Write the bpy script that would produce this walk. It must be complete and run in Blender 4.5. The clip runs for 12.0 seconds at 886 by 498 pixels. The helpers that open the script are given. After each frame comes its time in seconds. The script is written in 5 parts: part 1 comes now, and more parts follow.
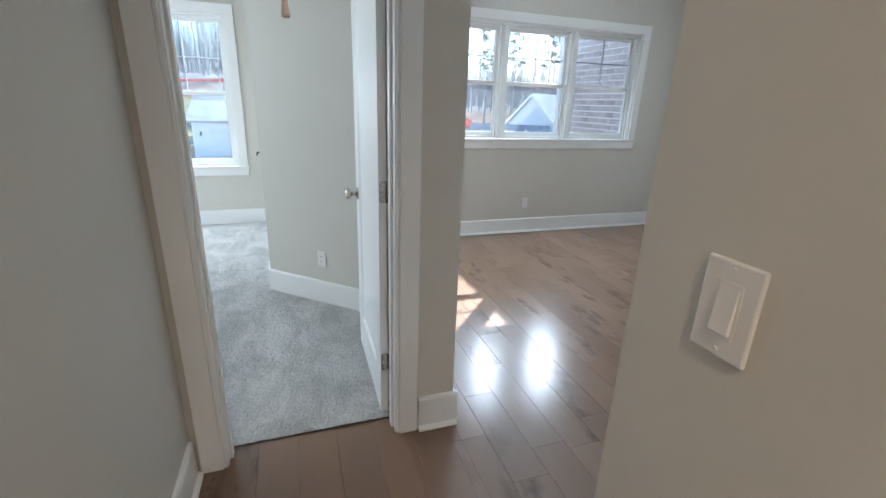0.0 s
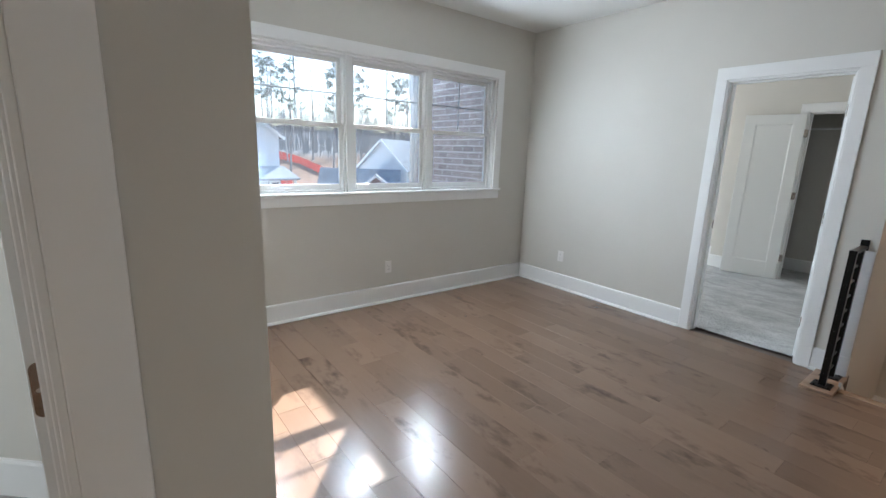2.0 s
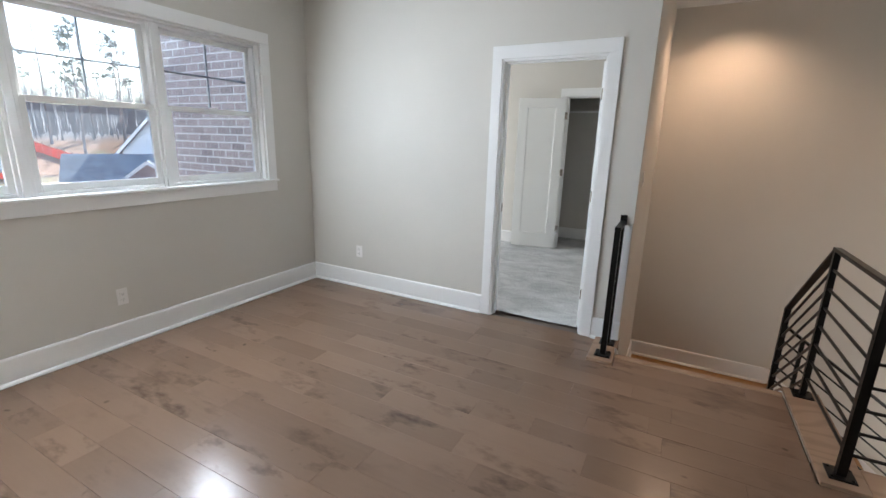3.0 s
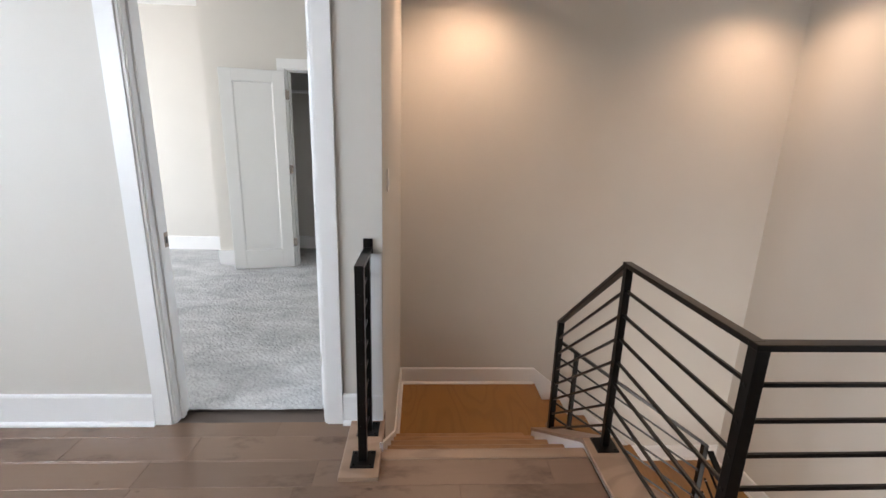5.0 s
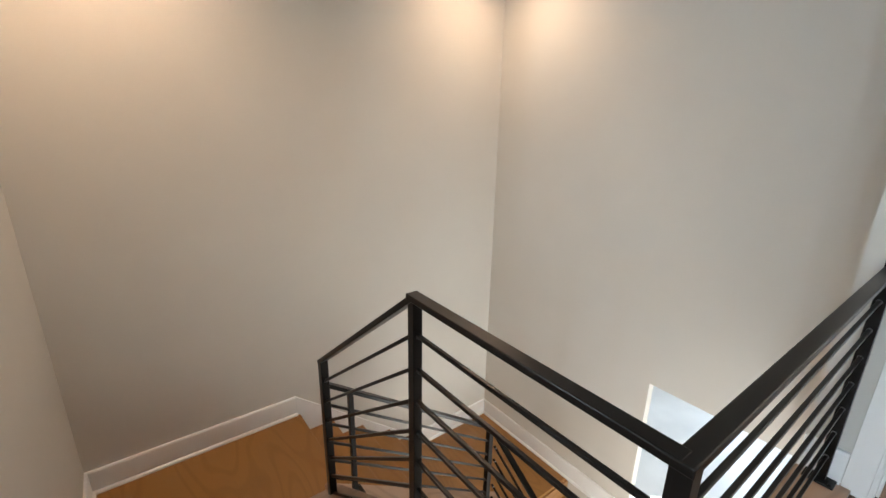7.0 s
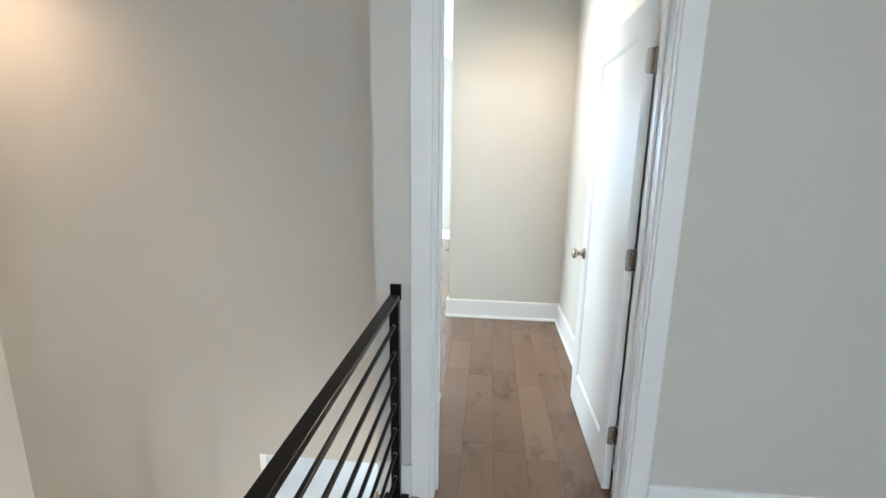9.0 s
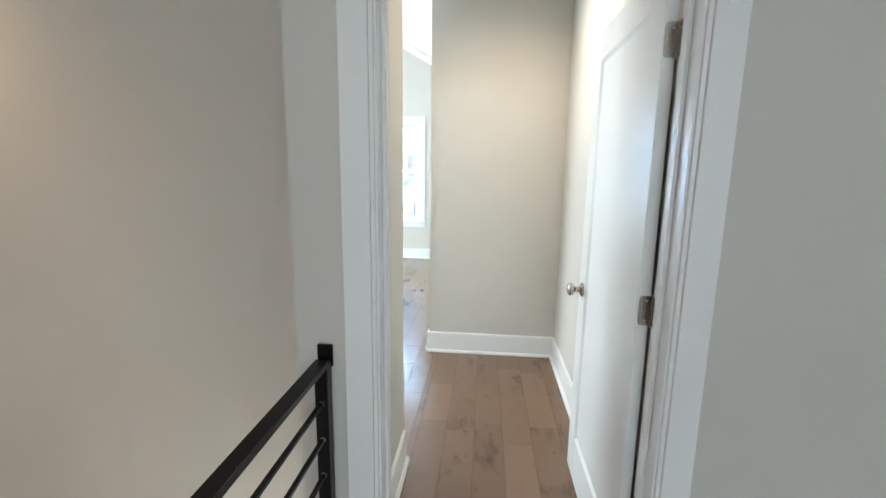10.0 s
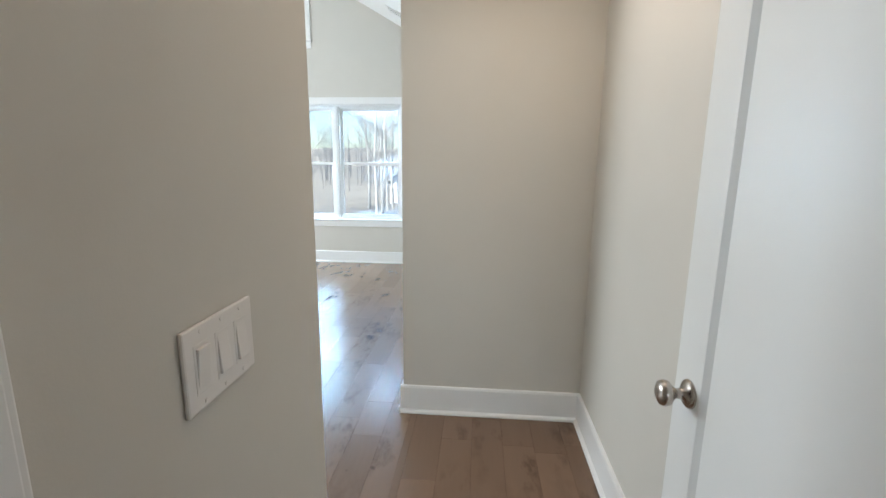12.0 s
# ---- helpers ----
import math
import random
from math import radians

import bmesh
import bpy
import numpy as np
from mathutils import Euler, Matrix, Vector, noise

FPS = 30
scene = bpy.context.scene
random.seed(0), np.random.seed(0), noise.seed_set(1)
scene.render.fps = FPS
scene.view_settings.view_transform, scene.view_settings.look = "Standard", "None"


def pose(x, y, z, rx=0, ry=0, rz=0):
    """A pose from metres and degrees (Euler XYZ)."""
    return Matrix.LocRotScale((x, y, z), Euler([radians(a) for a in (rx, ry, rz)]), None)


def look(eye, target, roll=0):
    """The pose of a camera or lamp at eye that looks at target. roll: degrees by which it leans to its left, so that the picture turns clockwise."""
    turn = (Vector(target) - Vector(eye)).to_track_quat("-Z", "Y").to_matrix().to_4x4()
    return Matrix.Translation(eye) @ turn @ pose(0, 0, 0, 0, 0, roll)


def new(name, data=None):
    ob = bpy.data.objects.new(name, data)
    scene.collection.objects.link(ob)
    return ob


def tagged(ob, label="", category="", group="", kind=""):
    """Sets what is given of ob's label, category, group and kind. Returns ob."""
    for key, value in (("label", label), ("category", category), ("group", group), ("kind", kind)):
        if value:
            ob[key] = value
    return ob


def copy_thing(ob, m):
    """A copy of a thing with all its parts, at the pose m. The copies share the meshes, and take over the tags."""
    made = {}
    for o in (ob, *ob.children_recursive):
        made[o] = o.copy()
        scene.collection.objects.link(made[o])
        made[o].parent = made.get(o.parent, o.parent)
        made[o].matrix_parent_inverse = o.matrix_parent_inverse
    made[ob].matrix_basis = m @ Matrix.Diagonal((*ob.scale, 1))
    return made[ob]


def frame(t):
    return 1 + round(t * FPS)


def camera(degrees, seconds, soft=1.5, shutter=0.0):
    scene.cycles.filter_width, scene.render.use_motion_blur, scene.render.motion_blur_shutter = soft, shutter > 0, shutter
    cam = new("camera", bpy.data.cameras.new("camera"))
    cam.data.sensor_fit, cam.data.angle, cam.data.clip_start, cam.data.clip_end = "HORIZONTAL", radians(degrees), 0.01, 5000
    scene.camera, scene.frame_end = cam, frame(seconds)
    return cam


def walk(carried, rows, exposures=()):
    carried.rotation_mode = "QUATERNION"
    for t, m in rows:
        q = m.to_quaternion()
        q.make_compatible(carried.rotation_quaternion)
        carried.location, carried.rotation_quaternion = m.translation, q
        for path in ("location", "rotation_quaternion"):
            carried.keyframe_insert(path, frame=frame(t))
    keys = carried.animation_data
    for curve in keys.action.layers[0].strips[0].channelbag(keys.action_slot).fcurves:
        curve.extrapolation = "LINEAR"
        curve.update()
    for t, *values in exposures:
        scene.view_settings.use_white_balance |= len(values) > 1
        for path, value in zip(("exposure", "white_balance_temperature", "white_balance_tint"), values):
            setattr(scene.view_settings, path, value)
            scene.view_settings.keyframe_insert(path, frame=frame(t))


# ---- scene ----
cam = camera(90.7, 12.0)
PATH = [
    (0, (0.54, 0.591, 1.403), (1.16, 2.385, 0.772), 2.0),
    (0.5, (0.574, 0.789, 1.442), (1.195, 2.614, 0.908), 2.2),
    (0.8, (0.592, 0.920, 1.420), (1.372, 2.694, 0.926), 1.9),
    (1, (0.665, 0.967, 1.454), (1.499, 2.715, 0.958), 1.9),
    (1.5, (0.807, 1.221, 1.45), (1.781, 2.9, 0.969), 1.9),
    (2, (0.972, 1.474, 1.424), (2.167, 3.020, 0.997), 2.0),
    (2.2, (1.072, 1.505, 1.429), (2.394, 2.941, 0.993), 2.0),
    (2.5, (1.215, 1.609, 1.441), (2.737, 2.818, 0.968), 1.7),
    (3, (1.558, 1.714, 1.454), (3.274, 2.621, 0.969), 1.5),
    (3.5, (1.893, 1.802, 1.481), (3.728, 2.408, 0.964), 1.5),
    (3.7, (2.007, 1.84, 1.482), (3.892, 2.285, 0.983), 1.5),
    (5.3, (3.102, 1.761, 1.401), (5.011, 1.546, 0.843), 1.6),
    (5.5, (3.221, 1.746, 1.386), (5.1, 1.452, 0.768), 1.5),
    (6, (3.462, 1.67, 1.363), (5.301, 1.264, 0.691), 1.6),
    (6.5, (3.617, 1.565, 1.395), (5.373, 0.846, 0.763), 1.6),
    (7, (3.714, 1.511, 1.421), (5.233, 0.357, 0.819), 1.0),
    (7.5, (3.731, 1.467, 1.432), (4.887, -0.066, 0.872), 0.5),
    (7.7, (3.727, 1.454, 1.445), (4.705, -0.203, 0.898), 0.4),
    (9.3, (3.507, 0.866, 1.455), (3.671, -1.085, 1.046), 0.8),
    (9.5, (3.476, 0.79, 1.447), (3.667, -1.16, 1.044), 0.7),
    (10, (3.472, 0.517, 1.453), (3.66, -1.443, 1.102), 0.8),
    (10.5, (3.482, 0.233, 1.443), (3.596, -1.734, 1.102), 1.0),
    (11, (3.457, -0.068, 1.429), (3.651, -2.025, 1.065), 0.6),
    (11.5, (3.476, -0.336, 1.424), (3.708, -2.283, 1.033), 0.6),
    (12, (3.492, -0.544, 1.419), (3.65, -2.501, 1.038), 0.6),
]
walk(cam, [(t, look(eye, target, roll)) for t, eye, target, roll in PATH],
     [(0, 2.35, 5800, 6), (0.5, 2.28, 5900, 6), (1, 2.2, 6000, 7), (1.5, 2.1, 6050, 8), (2.5, 2.15, 6250, 10), (3.5, 2.43, 6350, 12), (5.5, 2.58, 6420, 14),
      (6.5, 2.66, 6550, 14), (7, 2.83, 6150, 6), (7.5, 2.83, 5850, 4), (9.5, 2.58, 6150, 4), (10, 2.42, 6200, 4), (11, 2.2, 6400, 6), (12, 1.7, 6450, 8)])

CEIL = 2.74

# ---------------------------------------------------------------- light
SUN_WAY = Vector((-0.92, -1.02, -1.0)).normalized()
world = bpy.data.worlds.new("world")
scene.world = world
world.use_nodes = True
wn = world.node_tree.nodes
sky = wn.new("ShaderNodeTexSky")
sky.sky_type = "NISHITA"
sky.sun_disc = False
sky.sun_elevation = math.asin(-SUN_WAY.z)
sky.sun_rotation = math.atan2(-SUN_WAY.x, -SUN_WAY.y)
sky.air_density, sky.dust_density, sky.ozone_density = 1.0, 1.0, 1.0
world.node_tree.links.new(sky.outputs[0], wn["Background"].inputs[0])
wn["Background"].inputs[1].default_value = 0.125

sun = new("sun", bpy.data.lights.new("sun", "SUN"))
sun.data.energy, sun.data.angle, sun.data.color = 5.0, radians(0.5), (1.0, 0.95, 0.88)
sun.matrix_world = look((0, 0, 0), SUN_WAY)


def area_lamp(name, at, target, w, h, watts, color=(0.86, 0.93, 1.0)):
    """An area lamp, added as a stand-in for window sky light or as unseen fill."""
    d = bpy.data.lights.new(name, "AREA")
    d.shape, d.size, d.size_y, d.energy, d.color = "RECTANGLE", w, h, watts, color
    ob = new(name, d)
    ob.matrix_world = look(at, target)
    return ob


# thin upright lamps added at the loft window's bars, in place of sky light
for x, watts in ((1.866, 7.8), (2.665, 9.8), (3.495, 13.0)):
    area_lamp("sky_loft", (x, 5.024 if x > 2 else 5.034, 1.64), (x, 4.0, 1.38), 0.005, 1.0, watts, (0.81, 0.905, 1.0))
# lamp strip added along the bedroom window's meeting rail, standing in for the sky
area_lamp("sky_bedroom_north", (-0.9, 6.03, 1.417), (-0.7, 4.6, 0.4), 1.6, 0.005, 11)
# unseen fill before the windowless west wall, added to brighten the bedroom
area_lamp("sky_bedroom", (-3.05, 4.4, 1.5), (-0.5, 4.2, 0.2), 1.6, 1.5, 19)
# fill lamp in the second bedroom's unseen north opening
area_lamp("sky_bedroom_east", (6.6, 7.0, 1.6), (6.8, 3, 0.9), 1.6, 1.4, 17)
# hidden fill before the solid east wall, added for the great room's ambience
area_lamp("sky_great", (9.3, -4.4, 1.7), (5.0, -4.6, 1.2), 2.4, 1.9, 72)
# blue strips added on the south window's rails to make the floor's reflection
for y, z, watts in ((-6.744, 2.14, 13), (-6.708, 1.42, 17), (-6.708, 0.70, 7)):
    area_lamp("sky_great_south", (5.4975, y, z), (5.0, -3.6, z - 1.6), 1.8, 0.005, watts, (0.44, 0.71, 1.0))
# fill lamp at the lower room's added south opening, to brighten the stairwell's foot
area_lamp("sky_lower", (4.6, -6.1, -1.6), (4.6, -2, -2.2), 2.4, 1.6, 8)
# warm unseen fill in the foyer's opening, added to light the lower stairwell
area_lamp("sky_foyer", (3.80, -0.85, -1.75), (5.5, -0.85, -1.55), 1.0, 1.9, 7.5, (1.0, 0.93, 0.86))


def can_lamp(name, x, y, z, watts, color=(1.0, 0.66, 0.43), cone=142):
    d = bpy.data.lights.new(name, "SPOT")
    d.energy, d.color, d.spot_size, d.spot_blend, d.shadow_soft_size = watts, color, radians(cone), 1.0, 0.06
    ob = new(name, d)
    ob.matrix_world = look((x, y, z), (x, y, z - 1))
    return ob


CANS = [(6.24, 1.42, 13), (6.24, -0.90, 9.5), (3.36, -2.0, 11), (0.5, -0.35, 19)]
for cx, cy, watts in CANS:
    can_lamp("can_light_lamp", cx, cy, CEIL - 0.05, watts, (1.0, 0.66, 0.43) if cx > 5 else (1.0, 0.77, 0.58), 168 if 3 < cx < 4 else 142)

# ---------------------------------------------------------------- materials


def material(name, color, rough=0.5, metal=0.0, spec=0.5):
    m = bpy.data.materials.new(name)
    m.use_nodes = True
    b = m.node_tree.nodes["Principled BSDF"]
    b.inputs["Base Color"].default_value = (*color, 1)
    b.inputs["Roughness"].default_value = rough
    b.inputs["Metallic"].default_value = metal
    b.inputs["Specular IOR Level"].default_value = spec
    return m


def node(m, kind, **values):
    n = m.node_tree.nodes.new(kind)
    for key, value in values.items():
        n.inputs[key.replace("_", " ")].default_value = value
    return n


def link(m, a, b):
    m.node_tree.links.new(a, b)


def coords(m, scale=(1, 1, 1), per_object=False):
    t = m.node_tree.nodes.new("ShaderNodeTexCoord")
    p = m.node_tree.nodes.new("ShaderNodeMapping")
    p.inputs["Scale"].default_value = scale
    link(m, t.outputs["Object"], p.inputs["Vector"])
    if per_object:
        info = m.node_tree.nodes.new("ShaderNodeObjectInfo")
        mul = m.node_tree.nodes.new("ShaderNodeMath")
        mul.operation = "MULTIPLY"
        mul.inputs[1].default_value = 37.0
        link(m, info.outputs["Random"], mul.inputs[0])
        comb = m.node_tree.nodes.new("ShaderNodeCombineXYZ")
        for k in range(3):
            link(m, mul.outputs[0], comb.inputs[k])
        link(m, comb.outputs[0], p.inputs["Location"])
    return p.outputs[0]


def noise_tex(m, vec, scale, detail=4.0, rough=0.55):
    n = node(m, "ShaderNodeTexNoise", Scale=scale, Detail=detail, Roughness=rough)
    link(m, vec, n.inputs["Vector"])
    return n.outputs["Fac"]


def ramp(m, fac, *stops):
    r = m.node_tree.nodes.new("ShaderNodeValToRGB")
    e = r.color_ramp.elements
    while len(e) < len(stops):
        e.new(0.5)
    for el, (pos, col) in zip(e, stops):
        el.position, el.color = pos, (*col, 1)
    link(m, fac, r.inputs[0])
    return r.outputs[0]


def mix(m, fac, a, b, mode="MIX"):
    n = m.node_tree.nodes.new("ShaderNodeMix")
    n.data_type, n.blend_type = "RGBA", mode
    for value, sock in ((fac, n.inputs[0]), (a, n.inputs[6]), (b, n.inputs[7])):
        if hasattr(value, "is_linked"):
            link(m, value, sock)
        elif isinstance(value, tuple):
            sock.default_value = (*value, 1)
        else:
            sock.default_value = value
    return n.outputs[2]


def bsdf(m):
    return m.node_tree.nodes["Principled BSDF"]


def bump(m, height, strength=0.2, distance=0.002):
    n = node(m, "ShaderNodeBump", Strength=strength, Distance=distance)
    link(m, height, n.inputs["Height"])
    link(m, n.outputs[0], bsdf(m).inputs["Normal"])


def painted(name, color, rough=0.55, vary=0.04, grain=220.0, strength=0.08, spec=0.4):
    """Paint with roller stipple and a faint large-scale unevenness."""
    m = material(name, color, rough, spec=spec)
    v = coords(m)
    big = noise_tex(m, v, 1.3, 3.0)
    lo, hi = tuple(c * (1 - vary) for c in color), tuple(min(1, c * (1 + vary)) for c in color)
    link(m, ramp(m, big, (0.3, lo), (0.7, hi)), bsdf(m).inputs["Base Color"])
    bump(m, noise_tex(m, v, grain, 2.0), strength, 0.001)
    return m


WALL = painted("wall_paint", (0.60, 0.575, 0.525), 0.6, 0.025, 260, 0.12)
CEILING = painted("ceiling_paint", (0.80, 0.80, 0.78), 0.75, 0.015, 180, 0.1)
TRIM = painted("trim_paint", (0.80, 0.80, 0.79), 0.32, 0.02, 90, 0.04, 0.5)
DOOR = painted("door_paint", (0.80, 0.81, 0.80), 0.3, 0.02, 120, 0.05, 0.5)
VINYL = painted("window_vinyl", (0.78, 0.79, 0.79), 0.35, 0.02, 60, 0.02)
GRILLE = painted("grille_grey", (0.68, 0.68, 0.69), 0.5, 0.05, 60, 0.02)
PALEWOOD = painted("pale_bob_wood", (0.66, 0.54, 0.46), 0.5, 0.08, 40, 0.05)
PLASTIC = painted("switch_plastic", (0.76, 0.735, 0.71), 0.28, 0.01, 60, 0.01)
SLOT = material("outlet_slot", (0.02, 0.02, 0.02), 0.6)
BLACK = painted("black_steel", (0.0055, 0.0048, 0.0042), 0.28, 0.2, 300, 0.04, 0.24)
NICKEL = material("satin_nickel", (0.46, 0.415, 0.375), 0.24, 1.0)
# the strike plates' nickel, darkened to carry their shade in the colour
STRIKE = material("shaded_nickel", (0.30, 0.25, 0.21), 0.45, 1.0)
BOLT = material("bolt_steel", (0.5, 0.5, 0.5), 0.35, 1.0)
RUBBER = material("dark_gasket", (0.03, 0.03, 0.03), 0.7)
SIDING = painted("siding_white", (0.72, 0.74, 0.76), 0.7, 0.05, 6, 0.2)
SHINGLE = painted("roof_shingle", (0.27, 0.275, 0.29), 0.9, 0.25, 9, 0.4)
DARKGLASS = material("far_window_glass", (0.05, 0.06, 0.07), 0.1)
FENCE = painted("orange_fence", (0.85, 0.15, 0.08), 0.7, 0.2, 5, 0.2)
web = FENCE.node_tree.nodes.new("ShaderNodeBsdfTranslucent")
web.inputs[0].default_value = (0.9, 0.16, 0.09, 1)
half = FENCE.node_tree.nodes.new("ShaderNodeMixShader")
half.inputs[0].default_value = 0.4
FENCE.node_tree.links.new(FENCE.node_tree.nodes["Principled BSDF"].outputs[0], half.inputs[1])
FENCE.node_tree.links.new(web.outputs[0], half.inputs[2])
FENCE.node_tree.links.new(half.outputs[0], FENCE.node_tree.nodes["Material Output"].inputs[0])
SILT = painted("silt_fence", (0.07, 0.11, 0.12), 0.7, 0.3, 3, 0.2)
CONCRETE = painted("concrete", (0.55, 0.54, 0.51), 0.8, 0.1, 30, 0.2)
MARBLE = painted("pale_stone_floor", (0.74, 0.72, 0.69), 0.3, 0.08, 14, 0.05)


def wood(name, dark, mid, light, rough, knots=True, along="y", var=0.35, figure=0.0):
    """Stained wood: fine grain, slow tone drift, smoky smudges and a few small knots."""
    m = material(name, mid, rough, spec=0.52)
    b = bsdf(m)
    sc = {"y": (1, 0.09, 1), "x": (0.09, 1, 1), "z": (1, 1, 0.09)}[along]
    v = coords(m, sc, True)
    v2 = coords(m, (1.0, 0.6, 1) if along == "y" else (0.6, 1.0, 1), True)
    grain = noise_tex(m, v, 55, 4.0, 0.55)
    col = ramp(m, grain, (0.25, tuple(c * 0.95 for c in mid)), (0.75, tuple(min(1, c * 1.04) for c in mid)))
    cloud = noise_tex(m, v2, 2.2, 2.0, 0.45)
    col = mix(m, ramp(m, cloud, (0.2, (0, 0, 0)), (0.9, (0.8, 0.8, 0.8))), col, light)
    if figure:
        rings = noise_tex(m, coords(m, (1.0, 0.28, 1.0) if along == "y" else (0.28, 1.0, 1.0), True), 2.6, 1.5, 0.35)
        turns = m.node_tree.nodes.new("ShaderNodeMath")
        turns.operation = "MULTIPLY"
        turns.inputs[1].default_value = 95.0
        link(m, rings, turns.inputs[0])
        lines = m.node_tree.nodes.new("ShaderNodeMath")
        lines.operation = "SINE"
        link(m, turns.outputs[0], lines.inputs[0])
        col = mix(m, ramp(m, lines.outputs[0], (0.15, (0, 0, 0)), (0.95, (figure, figure, figure))), col, dark)
    if knots:
        v3 = coords(m, (1.25, 0.55, 1), True)
        kn = noise_tex(m, v3, 6.5, 5.0, 0.62)
        some = ramp(m, noise_tex(m, v2, 1.4, 1.0, 0.4), (0.45, (0, 0, 0)), (0.62, (1, 1, 1)))
        smudge = ramp(m, kn, (0.52, (0, 0, 0)), (0.60, (0.34, 0.34, 0.34)), (0.72, (0.85, 0.85, 0.85)))
        col = mix(m, mix(m, 1.0, smudge, some, "MULTIPLY"), col, dark)
        fl = noise_tex(m, v2, 19.0, 1.0, 0.4)
        col = mix(m, ramp(m, fl, (0.77, (0, 0, 0)), (0.86, (0.7, 0.7, 0.7))), col, tuple(c * 0.7 for c in dark))
    info = m.node_tree.nodes.new("ShaderNodeObjectInfo")
    shade = ramp(m, info.outputs["Random"], (0.0, (1 - var, 1 - var, 1 - var)), (1.0, (1.0, 1.0, 1.0)))
    col = mix(m, 1.0, col, shade, "MULTIPLY")
    link(m, col, b.inputs["Base Color"])
    rr = node(m, "ShaderNodeMapRange")
    rr.inputs["To Min"].default_value, rr.inputs["To Max"].default_value = rough * 0.85, rough * 1.15
    link(m, cloud, rr.inputs["Value"])
    link(m, rr.outputs[0], b.inputs["Roughness"])
    bump(m, noise_tex(m, v, 34, 3.0), 0.16, 0.001)
    return m


PLANK = wood("floor_plank_wood", (0.048, 0.028, 0.019), (0.208, 0.129, 0.085), (0.250, 0.161, 0.111), 0.24, var=0.22)
CAPWOOD = wood("stair_cap_wood", (0.15, 0.085, 0.05), (0.38, 0.245, 0.16), (0.44, 0.295, 0.20), 0.36, False, figure=0.32)
TREAD = wood("stair_tread_wood", (0.14, 0.062, 0.022), (0.40, 0.208, 0.088), (0.47, 0.26, 0.115), 0.34, False, figure=0.24)
LANDWOOD = wood("landing_plywood", (0.13, 0.052, 0.012), (0.28, 0.132, 0.034), (0.33, 0.165, 0.046), 0.33, False, "x", 0.05, 0.20)

SUBFLOOR = painted("subfloor", (0.10, 0.075, 0.06), 0.8, 0.2, 20, 0.2)


def carpet_material():
    """Cut pile with swept light and dark patches."""
    m = material("grey_carpet", (0.36, 0.36, 0.35), 0.95, spec=0.1)
    v = coords(m)
    fine = noise_tex(m, v, 130, 3.0, 0.7)
    warp = node(m, "ShaderNodeTexNoise", Scale=3.0, Detail=7.0, Roughness=0.75, Distortion=0.5)
    link(m, coords(m, (1.5, 0.8, 1)), warp.inputs["Vector"])
    col = ramp(m, fine, (0.30, (0.43, 0.43, 0.42)), (0.70, (0.66, 0.66, 0.645)))
    col = mix(m, ramp(m, warp.outputs["Fac"], (0.38, (0, 0, 0)), (0.62, (0.75, 0.75, 0.75))), col, mix(m, 1.0, col, (0.55, 0.55, 0.55), "MULTIPLY"))
    link(m, col, bsdf(m).inputs["Base Color"])
    bump(m, fine, 0.4, 0.005)
    return m


CARPET = carpet_material()


def brick_material():
    m = material("brick", (0.30, 0.22, 0.21), 0.85, spec=0.2)
    info = m.node_tree.nodes.new("ShaderNodeObjectInfo")
    col = ramp(m, info.outputs["Random"], (0.0, (0.34, 0.28, 0.28)), (0.25, (0.48, 0.40, 0.395)), (1.0, (0.54, 0.455, 0.445)))
    v = coords(m, per_object=True)
    col = mix(m, noise_tex(m, v, 40, 4), col, mix(m, 1.0, col, (0.7, 0.7, 0.72), "MULTIPLY"))
    link(m, col, bsdf(m).inputs["Base Color"])
    bump(m, noise_tex(m, v, 90, 4), 0.5, 0.004)
    return m


BRICK = brick_material()
MORTAR = painted("mortar", (0.80, 0.79, 0.77), 0.9, 0.08, 60, 0.3)
GABLEBRICK = painted("gable_brick", (0.36, 0.27, 0.25), 0.9, 0.2, 9, 0.3)
BARK = painted("bark", (0.28, 0.25, 0.235), 0.9, 0.3, 4, 0.4)
PALEBARK = painted("pale_bark", (0.46, 0.435, 0.41), 0.9, 0.25, 4, 0.4)
WOODS = painted("far_bark", (0.25, 0.235, 0.235), 0.9, 0.15, 2, 0.2)
PINE = painted("pine_needles", (0.12, 0.14, 0.105), 0.8, 0.4, 3, 0.2)


